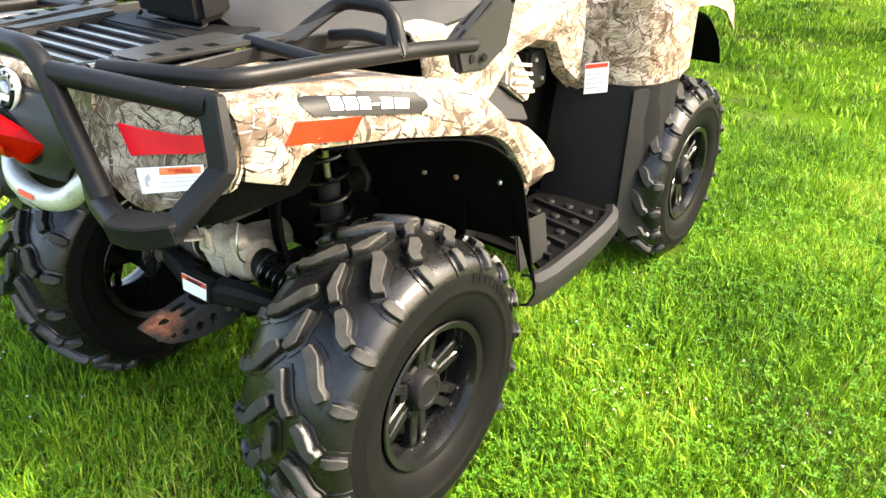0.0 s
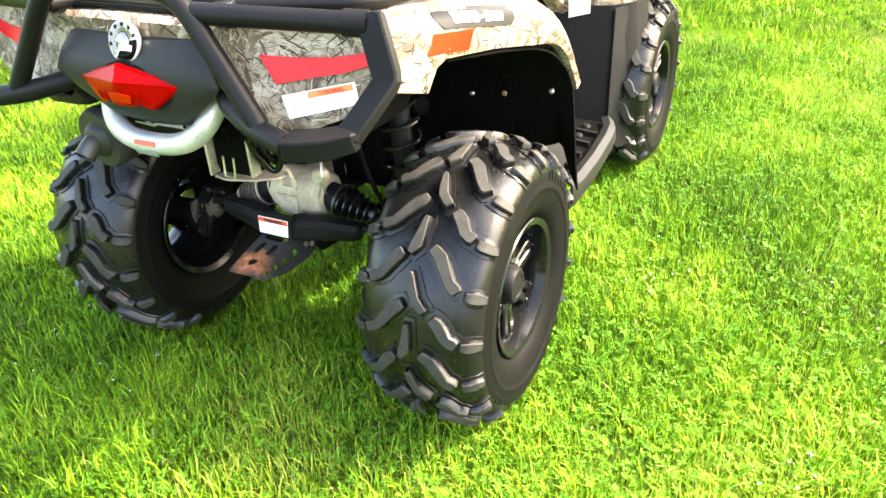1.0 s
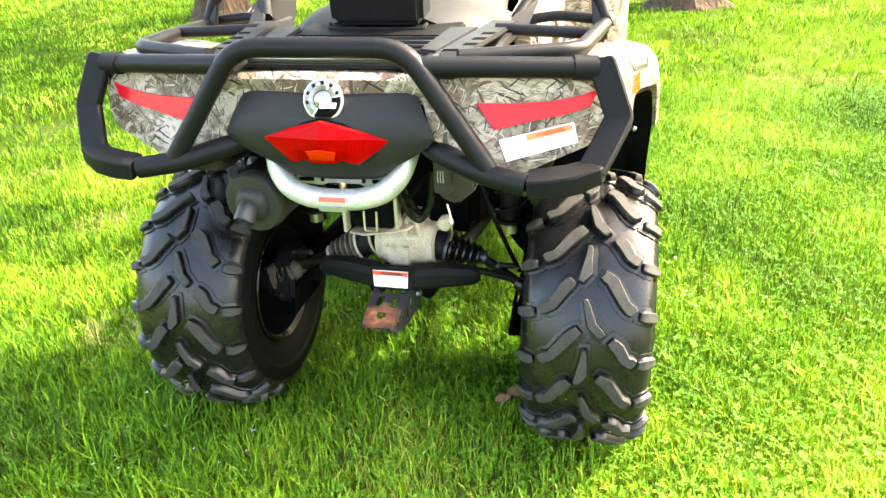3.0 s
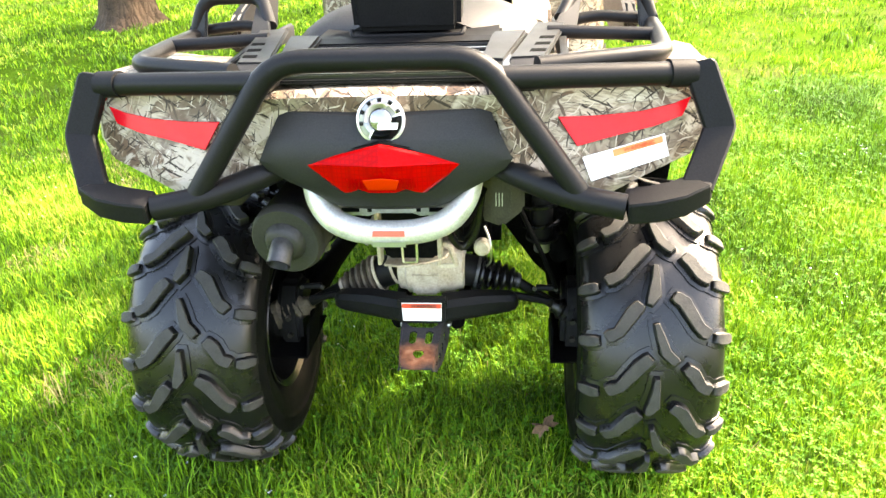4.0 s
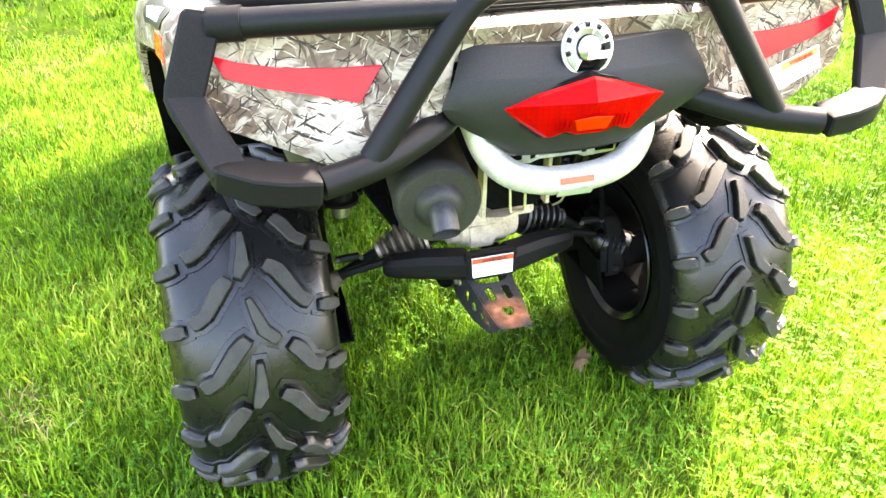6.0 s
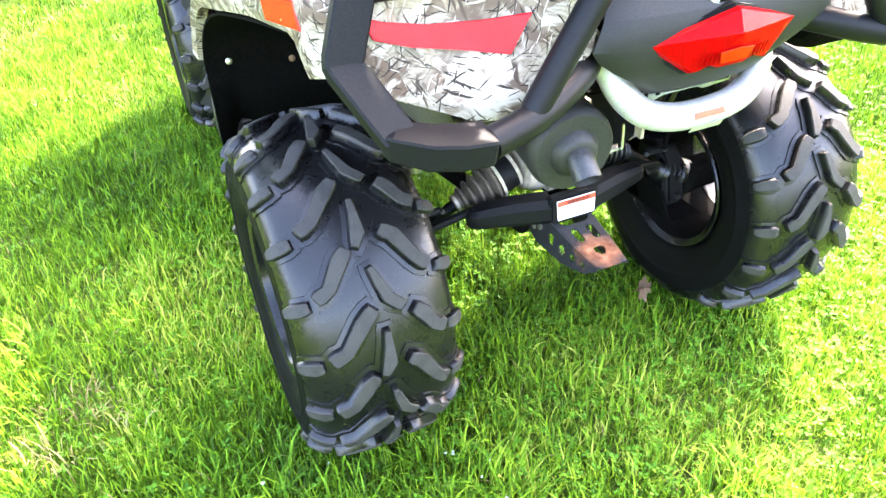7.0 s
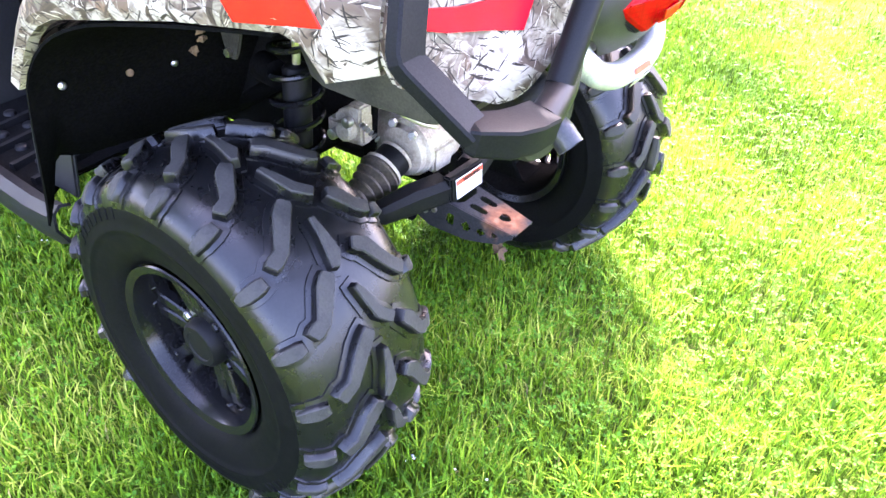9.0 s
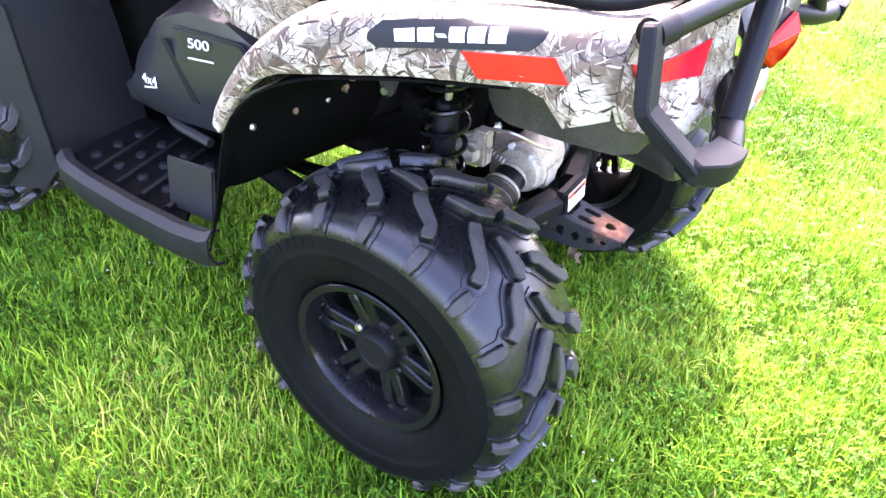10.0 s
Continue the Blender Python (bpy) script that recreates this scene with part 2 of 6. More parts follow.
RED_REFLECTOR = reflector("red_reflector", (0.60, 0.010, 0.020), (0.46, 0.006, 0.012), 0.12, 0.15)
ORANGE_REFLECTOR = reflector("orange_reflector", (0.74, 0.020, 0.008), (0.62, 0.014, 0.006), 0.15, 0.25)
RED_LENS = reflector("red_lens", (0.38, 0.0006, 0.0012), (0.20, 0.0004, 0.0008), 0.0, 0.06)
prisms = node(RED_LENS, "TexVoronoi", Scale=150.0)
prisms.distance = "CHEBYCHEV"
prisms.inputs["Randomness"].default_value = 0.0
link(RED_LENS, coords(RED_LENS), prisms.inputs[0])
link(RED_LENS, mix(RED_LENS, ramp(RED_LENS, prisms.outputs["Distance"], [(0.30, (0, 0, 0)), (0.48, (0.65, 0.65, 0.65))]), RED_LENS.node_tree.nodes["Principled BSDF"].inputs["Base Color"].links[0].from_socket, (0.22, 0.0006, 0.0012)), RED_LENS.node_tree.nodes["Principled BSDF"].inputs["Base Color"])
RED_LENS.node_tree.nodes["Principled BSDF"].inputs["Roughness"].default_value = 0.16
# plain orange for the bulb's glow through the lens; emits nothing
ORANGE_GLOW = material("painted_bulb_glow", (0.52, 0.022, 0.002), 0.25, spec=0.08)


def rusty_metal():
    m = surface("worn_black_steel", (0.03, 0.03, 0.032), (0.015, 0.015, 0.016), (0.6, 0.8), 14, 240, 0.3, spec=0.12)
    b = m.node_tree.nodes["Principled BSDF"]
    old = b.inputs["Base Color"].links[0].from_socket
    c = m.node_tree.nodes.new("ShaderNodeTexCoord")
    n = node(m, "TexNoise", Scale=55.0, Detail=4.0)
    link(m, c.outputs["Object"], n.inputs[0])
    far = m.node_tree.nodes.new("ShaderNodeVectorMath")
    far.operation = "DISTANCE"
    link(m, c.outputs["Object"], far.inputs[0])
    far.inputs[1].default_value = (0.0, -0.214, 0.389)
    wide = node(m, "TexNoise", Scale=38.0, Detail=5.0)
    link(m, c.outputs["Object"], wide.inputs[0])
    add = m.node_tree.nodes.new("ShaderNodeMath")
    add.operation = "MULTIPLY_ADD"
    link(m, wide.outputs[0], add.inputs[0])
    add.inputs[1].default_value = 0.040
    link(m, far.outputs["Value"], add.inputs[2])
    r = node(m, "MapRange", From_Min=0.066, From_Max=0.046, To_Min=0.0, To_Max=0.92)
    link(m, add.outputs[0], r.inputs[0])
    rust = ramp(m, n.outputs[0], [(0.3, (0.11, 0.038, 0.018)), (0.55, (0.25, 0.100, 0.050)), (0.75, (0.36, 0.19, 0.11))])
    link(m, mix(m, r.outputs[0], old, rust), b.inputs["Base Color"])
    return m


RUSTY = rusty_metal()


def bark():
    m = surface("bark", (0.074, 0.049, 0.032), (0.020, 0.014, 0.009), (0.8, 0.95), 9, 60, 0.5, spec=0.1, depth=0.02)
    b = m.node_tree.nodes["Principled BSDF"]
    v = node(m, "TexVoronoi", Scale=1.0)
    v.feature = "DISTANCE_TO_EDGE"
    link(m, coords(m, (16, 16, 4)), v.inputs[0])
    k = node(m, "Bump", Strength=0.9, Distance=0.03)
    link(m, v.outputs["Distance"], k.inputs["Height"])
    link(m, k.outputs[0], b.inputs["Normal"])
    return m


def leafy(name, stops, through_amount=0.32, rough=0.45, patch=1.3):
    """Thin green leaf: reflects and lets light through; colour by blade and by patch."""
    m = bpy.data.materials.new(name)
    m.use_nodes = True
    nodes = m.node_tree.nodes
    b = nodes["Principled BSDF"]
    g = nodes.new("ShaderNodeNewGeometry")
    n = node(m, "TexNoise", Scale=patch, Detail=4.0)
    link(m, g.outputs["Position"], n.inputs[0])
    add = nodes.new("ShaderNodeMath")
    add.operation = "MULTIPLY_ADD"
    link(m, g.outputs["Random Per Island"], add.inputs[0])
    add.inputs[1].default_value = 0.80
    sub = nodes.new("ShaderNodeMath")
    sub.operation = "MULTIPLY_ADD"
    link(m, n.outputs[0], sub.inputs[0])
    sub.inputs[1].default_value, sub.inputs[2].default_value = 1.8, -0.79
    link(m, sub.outputs[0], add.inputs[2])
    c = ramp(m, add.outputs[0], stops)
    link(m, c, b.inputs["Base Color"])
    b.inputs["Roughness"].default_value = rough
    b.inputs["Specular IOR Level"].default_value = 0.10
    t = nodes.new("ShaderNodeBsdfTranslucent")
    link(m, c, t.inputs[0])
    s = nodes.new("ShaderNodeMixShader")
    s.inputs[0].default_value = through_amount
    link(m, b.outputs[0], s.inputs[1])
    link(m, t.outputs[0], s.inputs[2])
    link(m, s.outputs[0], nodes["Material Output"].inputs[0])
    return m


GRASS = leafy("grass_blade", [(0.0, (0.024, 0.054, 0.006)), (0.28, (0.056, 0.138, 0.008)), (0.58, (0.124, 0.268, 0.012)), (0.85, (0.235, 0.385, 0.020)), (1.0, (0.37, 0.415, 0.07))], 0.16, 0.5)
CLOVER = leafy("clover_leaf", [(0.0, (0.026, 0.090, 0.007)), (0.5, (0.060, 0.180, 0.012)), (1.0, (0.115, 0.270, 0.020))], 0.25, 0.6)
STRAW = leafy("dry_grass", [(0.0, (0.20, 0.145, 0.065)), (0.6, (0.38, 0.30, 0.15)), (1.0, (0.32, 0.32, 0.11))], 0.3, 0.7)
DEAD_LEAF = surface("dead_leaf", (0.17, 0.10, 0.05), (0.08, 0.045, 0.022), (0.7, 0.9), 60, 200, 0.3)
TREE_LEAF = leafy("tree_leaf", [(0.0, (0.03, 0.08, 0.01)), (0.5, (0.06, 0.14, 0.02)), (1.0, (0.10, 0.19, 0.03))], 0.35)
BARK = bark()
PETAL = leafy("petal", [(0.0, (0.50, 0.50, 0.62)), (1.0, (0.74, 0.74, 0.80))], 0.3, 0.6)


def turf():
    m = surface("turf", (0.048, 0.098, 0.006), (0.022, 0.045, 0.004), (0.9, 1.0), 1.6, 45, 0.8, spec=0.0, depth=0.02)
    b = m.node_tree.nodes["Principled BSDF"]
    old = b.inputs["Base Color"].links[0].from_socket
    n = node(m, "TexNoise", Scale=0.9, Detail=6.0, Roughness=0.7)
    link(m, coords(m), n.inputs[0])
    link(m, mix(m, ramp(m, n.outputs[0], [(0.50, (0, 0, 0)), (0.68, (0.55, 0.55, 0.55))]), old, (0.09, 0.07, 0.038)), b.inputs["Base Color"])
    return m


TURF = turf()


# ---- shaping ----
def part(name, bm, mat, parent=None, label="", smooth=True, angle=38.0):
    """One mesh object from a bmesh."""
    bmesh.ops.recalc_face_normals(bm, faces=bm.faces)
    limit = radians(angle)
    for f in bm.faces:
        f.smooth = smooth
    for e in bm.edges:
        if len(e.link_faces) == 2 and e.calc_face_angle(0) > limit:
            e.smooth = False
    me = bpy.data.meshes.new(name)
    bm.to_mesh(me)
    bm.free()
    for one in mat if isinstance(mat, (list, tuple)) else (mat,):
        me.materials.append(one)
    ob = new(name, me)
    if parent:
        ob.parent = parent
    if label:
        tagged(ob, label)
    return ob


def rounded(pts, fillet, steps=5):
    """A polyline with its inner corners rounded."""
    pts = [Vector(p) for p in pts]
    if fillet <= 0:
        return pts
    out = [pts[0]]
    for a, b, c in zip(pts, pts[1:], pts[2:]):
        d = min(fillet, (a - b).length * 0.48, (c - b).length * 0.48)
        p, q = b + (a - b).normalized() * d, b + (c - b).normalized() * d
        for i in range(steps + 1):
            t = i / steps
            out.append(p * (1 - t) ** 2 + b * 2 * t * (1 - t) + q * t * t)
    return out + [pts[-1]]


def sweep(bm, pts, r, n=12, fillet=0.0, section=None, up=(0, 0, 1), caps=True):
    """A tube (or a bar of the given section) along a polyline. r may be a list, one for each point."""
    line = rounded(pts, fillet)
    radii = list(r) if isinstance(r, (list, tuple)) else [r] * len(line)
    ring = section or [(math.cos(2 * math.pi * i / n), math.sin(2 * math.pi * i / n)) for i in range(n)]
    side, rings = None, []
    for i, p in enumerate(line):
        a, b = line[max(i - 1, 0)], line[min(i + 1, len(line) - 1)]
        way = (b - a).normalized()
        if side is None:
            side = way.cross(Vector(up))
            if side.length < 1e-3:
                side = way.cross(Vector((1, 0, 0)))
        side = (side - way * side.dot(way)).normalized()
        top = side.cross(way)
        rings.append([bm.verts.new(p + (side * u + top * v) * radii[i]) for u, v in ring])
    for a, b in zip(rings, rings[1:]):
        for k in range(len(ring)):
            bm.faces.new((a[k], a[k - 1], b[k - 1], b[k]))
    if caps:
        bm.faces.new(rings[0])
        bm.faces.new(rings[-1][::-1])
    return bm


def tube(pts, r, n=12, fillet=0.0, **more):
    return sweep(bmesh.new(), pts, r, n, fillet, **more)


def lathe(bm, profile, origin, axis=(1, 0, 0), n=32, closed=False):
    """A profile of (along, radius) turned about an axis."""
    axis = Vector(axis).normalized()
    u = axis.orthogonal().normalized()
    w = axis.cross(u)
    origin = Vector(origin)
    rings = []
    for along, r in profile:
        rings.append([bm.verts.new(origin + axis * along + (u * math.cos(2 * math.pi * i / n) + w * math.sin(2 * math.pi * i / n)) * max(r, 1e-4)) for i in range(n)])
    pairs = list(zip(rings, rings[1:])) + ([(rings[-1], rings[0])] if closed else [])
    for a, b in pairs:
        for i in range(n):
            bm.faces.new((a[i - 1], a[i], b[i], b[i - 1]))
    if not closed:
        bm.faces.new(rings[0][::-1])
        bm.faces.new(rings[-1])
    return bm


def slab(bm, pts, off, bevel=0.0, segments=2):
    """A flat outline given thickness."""
    off = Vector(off)
    a = [bm.verts.new(Vector(p)) for p in pts]
    b = [bm.verts.new(Vector(p) + off) for p in pts]
    faces = [bm.faces.new(a), bm.faces.new(b[::-1])]
    for i in range(len(a)):
        faces.append(bm.faces.new((a[i - 1], a[i], b[i], b[i - 1])))
    if bevel:
        edges = list({e for f in faces for e in f.edges})
        bmesh.ops.bevel(bm, geom=edges, offset=bevel, segments=segments, affect="EDGES", clamp_overlap=True)
    return bm


def box(bm, lo, hi, bevel=0.004, segments=2):
    (x0, y0, z0), (x1, y1, z1) = lo, hi
    return slab(bm, [(x0, y0, z0), (x1, y0, z0), (x1, y1, z0), (x0, y1, z0)], (0, 0, z1 - z0), bevel, segments)


def sheet(bm, grid, thick):
    """A shell over a grid of points, with thickness."""
    g = np.array(grid, float)
    du, dv = np.gradient(g, axis=0), np.gradient(g, axis=1)
    nrm = np.cross(du, dv)
    nrm /= np.linalg.norm(nrm, axis=-1, keepdims=True) + 1e-9
    n, k = g.shape[:2]
    top = [[bm.verts.new(Vector(g[i, j])) for j in range(k)] for i in range(n)]
    low = [[bm.verts.new(Vector(g[i, j] - nrm[i, j] * thick)) for j in range(k)] for i in range(n)]
    for i in range(n - 1):
        for j in range(k - 1):
            bm.faces.new((top[i][j], top[i + 1][j], top[i + 1][j + 1], top[i][j + 1]))
            bm.faces.new((low[i][j], low[i][j + 1], low[i + 1][j + 1], low[i + 1][j]))
    rim = [(i, 0) for i in range(n)] + [(n - 1, j) for j in range(1, k)] + [(i, k - 1) for i in range(n - 2, -1, -1)] + [(0, j) for j in range(k - 2, 0, -1)]
    for (a, b), (c, d) in zip(rim, rim[1:] + rim[:1]):
        bm.faces.new((top[a][b], low[a][b], low[c][d], top[c][d]))
    return bm


def curve_through(pts, count):
    """Points spread evenly along a smooth line through the given ones."""
    p = np.array(pts, float)
    far = np.r_[0, np.cumsum(np.linalg.norm(np.diff(p, axis=0), axis=1))]
    fine = np.linspace(0, far[-1], count * 8)
    out = np.stack([np.interp(fine, far, p[:, i]) for i in range(p.shape[1])], 1)
    for _ in range(3):
        k = max(2, count // 3)
        pad = np.r_[np.repeat(out[:1], k, 0), out, np.repeat(out[-1:], k, 0)]
        soft = np.stack([np.convolve(pad[:, i], np.ones(2 * k + 1) / (2 * k + 1), "valid") for i in range(p.shape[1])], 1)
        soft[0], soft[-1] = out[0], out[-1]
        out = soft
    return out[np.linspace(0, len(out) - 1, count).astype(int)]


def words(name, text, size, m, mat, parent, label=""):
    """Raised lettering in the built-in font."""
    c = bpy.data.curves.new(name, "FONT")
    c.body, c.size, c.extrude, c.align_x, c.align_y = text, size, 0.0006, "CENTER", "CENTER"
    c.materials.append(mat)
    ob = new(name, c)
    ob.parent = parent
    ob.matrix_basis = m
    return tagged(ob, label) if label else ob


def facing(at, right, up):
    """A pose whose x and y axes run along right and up."""
    x = Vector(right).normalized()
    y = Vector(up)
    y = (y - x * y.dot(x)).normalized()
    z = x.cross(y)
    return Matrix.Translation(at) @ Matrix((x, y, z)).transposed().to_4x4()


# ---- ground ----
def rise(x, y):
    """Gentle unevenness of the lawn, none under the vehicle."""
    near = np.clip((np.hypot(x, y - 0.6) - 3.0) / 6.0, 0, 1)
    return near * (0.06 * np.sin(0.37 * x + 0.5) * np.sin(0.29 * y) + 0.03 * np.sin(1.1 * x - 0.6 * y))


def lawn():
    steps = np.r_[-260, -140, -80, -45, np.arange(-26, -7, 2.0), np.arange(-7, 7.01, 0.5), np.arange(8, 27, 2.0), 45, 80, 140, 260]
    gx, gy = np.meshgrid(steps, steps + 1.0, indexing="ij")
    gz = rise(gx, gy)
    bm = bmesh.new()
    v = [[bm.verts.new((gx[i, j], gy[i, j], gz[i, j])) for j in range(len(steps))] for i in range(len(steps))]
    for i in range(len(steps) - 1):
        for j in range(len(steps) - 1):
            bm.faces.new((v[i][j], v[i + 1][j], v[i + 1][j + 1], v[i][j + 1]))
    return tagged(part("ground", bm, TURF), "green lawn with a few thin earthy patches", "ground", kind="structure")


ground = lawn()


def loose_mesh(name, verts, faces_quads, faces_tris, mat, label, category):
    """One object from arrays of points, quads and triangles."""
    me = bpy.data.meshes.new(name)
    nq, nt = len(faces_quads), len(faces_tris)
    me.vertices.add(len(verts))
    me.vertices.foreach_set("co", verts.astype(np.float32).ravel())
    me.loops.add(4 * nq + 3 * nt)
    me.loops.foreach_set("vertex_index", np.r_[faces_quads.ravel(), faces_tris.ravel()].astype(np.int32))
    me.polygons.add(nq + nt)
    me.polygons.foreach_set("loop_start", np.r_[np.arange(nq) * 4, 4 * nq + np.arange(nt) * 3].astype(np.int32))
    me.update(calc_edges=True)
    me.validate()
    me.materials.append(mat)
    return tagged(new(name, me), label, category, kind="stuff")


WHEELS = [(0.464, -0.013), (-0.464, -0.013), (0.461, 1.470), (-0.461, 1.470)]


def blades(name, count, x0, x1, y0, y1, height, width, mat, label, seed, clumps=0.0, hole=None, lean=0.45, soft=0.8, soft_hole=0.8, patches=False):
    """Bent, tapered blades of grass over a rectangle."""
    rng = np.random.default_rng(seed)
    x, y = rng.uniform(x0, x1, count), rng.uniform(y0, y1, count)
    if clumps:
        cx, cy = rng.uniform(x0, x1, count // 14 + 1), rng.uniform(y0, y1, count // 14 + 1)
        pick = rng.integers(0, len(cx), count)
        some = rng.random(count) < clumps
        x = np.where(some, cx[pick] + rng.normal(0, 0.02, count), x)
        y = np.where(some, cy[pick] + rng.normal(0, 0.02, count), y)
    keep = np.ones(count, bool)
    for wx, wy in WHEELS:
        keep &= ~((abs(x - wx) < 0.115) & (abs(y - wy) < 0.10))
    fade = 0.5 + 0.5 * np.sin(3.1 * x + 2.0 * np.sin(2.3 * y)) * np.sin(2.7 * y + 1.4 * np.sin(1.9 * x))
    inside = np.minimum(np.minimum(x - x0, x1 - x), np.minimum(y - y0, y1 - y))
    keep &= rng.random(count) < np.clip(inside / soft + 0.15 * fade, 0, 1)
    if hole:
        deep = np.minimum(np.minimum(x - hole[0], hole[1] - x), np.minimum(y - hole[2], hole[3] - y))
        keep &= rng.random(count) > np.clip(deep / soft_hole, 0, 1)
    lump = np.sin(5.3 * x + 1.9 * np.sin(3.1 * y)) * np.sin(4.7 * y + 1.6 * np.sin(3.7 * x))
    bare = np.clip((lump - 0.50) * 4, 0, 1) * np.interp(x, [-0.75, -0.60], [0.8, 0.0])
    if patches:
        keep &= rng.random(count) < np.maximum(bare, 0.04)
    else:
        keep &= rng.random(count) > 0.45 * bare
    thin = 0.5 + 0.5 * np.sin(2.1 * x + 1.3 * np.sin(1.7 * y)) * np.sin(1.9 * y + 0.8 * np.sin(2.3 * x))
    keep &= rng.random(count) < 0.62 + 0.38 * thin
    x, y = x[keep], y[keep]
    n = len(x)
    h = height * rng.uniform(0.55, 1.25, n) * (0.8 + 0.35 * thin[keep])
    if not patches:
        hump = np.sin(11.0 * x + 1.7 * np.sin(6.1 * y)) * np.sin(9.7 * y + 1.5 * np.sin(7.3 * x))
        h = h * (1 + 0.30 * hump) * (1 - 0.45 * bare[keep])
    w = width * rng.uniform(0.6, 1.3, n) * np.interp(x, [-0.7, 0.2], [1.22, 1.0])
    turn, bend = rng.uniform(0, 2 * np.pi, n), rng.uniform(0.05, 1.0, n) * lean
    way = turn + np.pi / 2 + rng.normal(0, 0.5, n)
    if clumps:
        out = np.arctan2(y - cy[pick[keep]], x - cx[pick[keep]]) + rng.normal(0, 0.6, n)
        way = np.where(some[keep], out, way)
        turn = np.where(some[keep], out - np.pi / 2 + rng.normal(0, 0.5, n), turn)
        h = h * np.where(some[keep], (0.62 + 0.75 * rng.random(len(cx)))[pick[keep]], 0.80)
    sx, sy = np.cos(turn) * w / 2, np.sin(turn) * w / 2
    dx, dy = np.cos(way) * h * bend, np.sin(way) * h * bend
    z = rise(x, y)
    v = np.empty((n, 5, 3))
    for k, (at, wide, off) in enumerate(((0.0, 0.9, 0.0), (0.58, 0.95, 0.38))):
        up = z + h * at * (1 - 0.12 * bend)
        v[:, 2 * k] = np.stack([x + dx * off - sx * wide, y + dy * off - sy * wide, up], 1)
        v[:, 2 * k + 1] = np.stack([x + dx * off + sx * wide, y + dy * off + sy * wide, up], 1)
    v[:, 4] = np.stack([x + dx * 1.1, y + dy * 1.1, z + h * (1 - 0.3 * bend)], 1)
    i = np.arange(n)[:, None] * 5
    return loose_mesh(name, v.reshape(-1, 3), i + [0, 1, 3, 2], i + [2, 3, 4], mat, label, "grass")


def clover(name, count, x0, x1, y0, y1, label, seed):
    """Low plants with three to five small round leaflets each."""
    rng = np.random.default_rng(seed)
    x, y = rng.uniform(x0, x1, count), rng.uniform(y0, y1, count)
    dense = 0.5 + 0.5 * np.sin(1.6 * x + 0.9 * np.sin(1.9 * y) + 1.0) * np.sin(1.4 * y + 0.7 * np.sin(1.3 * x))
    keep = rng.random(count) < (0.25 + 0.75 * dense) * np.clip(0.95 + 0.9 * x, 0.16, 1.0)
    for wx, wy in WHEELS:
        keep &= ~((abs(x - wx) < 0.12) & (abs(y - wy) < 0.10))
    x, y = x[keep], y[keep]
    n = len(x)
    z = rise(x, y) + rng.uniform(0.022, 0.056, n)
    size = rng.uniform(0.0030, 0.0068, n)
    tilt, dirn, spin = rng.uniform(0, 0.6, n), rng.uniform(0, 2 * np.pi, n), rng.uniform(0, 2 * np.pi, n)
    verts, quads, base = [], [], 0
    for k in range(3):
        a = spin + k * 2 * np.pi / 3
        ring = []
        for along, across in ((0.1, 0), (0.9, -0.62), (1.75, 0), (0.9, 0.62)):
            px, py = size * (along * np.cos(a) - across * np.sin(a)), size * (along * np.sin(a) + across * np.cos(a))
            lift = tilt * (px * np.cos(dirn) + py * np.sin(dirn)) + 0.25 * along * size
            ring.append(np.stack([x + px, y + py, z + lift], 1))
        verts.append(np.stack(ring, 1).reshape(-1, 3))
        quads.append(base + np.arange(n)[:, None] * 4 + [0, 1, 2, 3])
        base += 4 * n
    return loose_mesh(name, np.concatenate(verts), np.concatenate(quads), np.zeros((0, 3), int), CLOVER, label, "clover")


NEAR = (-2.7, 3.0, -1.3, 3.2)
blades("grass", 600000, *NEAR, 0.055, 0.0029, GRASS, "dense fresh green lawn grass blades around the vehicle", 1, 0.7, None, 0.78)
blades("grass", 330000, -9, 9, -6, 10, 0.054, 0.0075, GRASS, "green lawn grass further from the vehicle", 2, 0.6, NEAR, 0.9, 2.0)
blades("grass", 90000, -26, 26, -18, 34, 0.058, 0.018, GRASS, "green lawn grass in the distance", 3, 0.7, (-9, 9, -6, 10), 0.45, 6.0, 2.0)
blades("dry_grass", 110000, *NEAR, 0.046, 0.0026, STRAW, "matted dry straw-coloured blades in patches low in the lawn", 4, 0.75, None, 1.15, patches=True)
clover("clover", 120000, *NEAR, "small round-leaved clover growing between the grass", 5)


def tiny_flowers(count, seed):
    """Four pale petals a few millimetres across, in loose patches."""
    rng = np.random.default_rng(seed)
    at = rng.uniform((NEAR[0], NEAR[2]), (NEAR[1], NEAR[3]), (count // 9, 2))
    x, y = (at[rng.integers(0, len(at), count)] + rng.normal(0, 0.11, (count, 2))).T
    z = rise(x, y) + rng.uniform(0.045, 0.066, count)
    size, spin = rng.uniform(0.0022, 0.0036, count), rng.uniform(0, 2 * np.pi, count)
    verts = []
    for k in range(4):
        for along, across in ((0.0, 0.0), (0.8, -0.45), (1.3, 0.0), (0.8, 0.45)):
            a = spin + k * np.pi / 2
            verts.append(np.stack([x + size * (along * np.cos(a) - across * np.sin(a)), y + size * (along * np.sin(a) + across * np.cos(a)), z + 0.3 * size * along], 1))
    v = np.stack(verts, 1).reshape(-1, 3)
    return loose_mesh("flowers", v, np.arange(4 * count)[:, None] * 4 + [0, 1, 2, 3], np.zeros((0, 3), int), PETAL, "tiny pale lilac flowers scattered low in the lawn", "flowers")


tiny_flowers(600, 12)


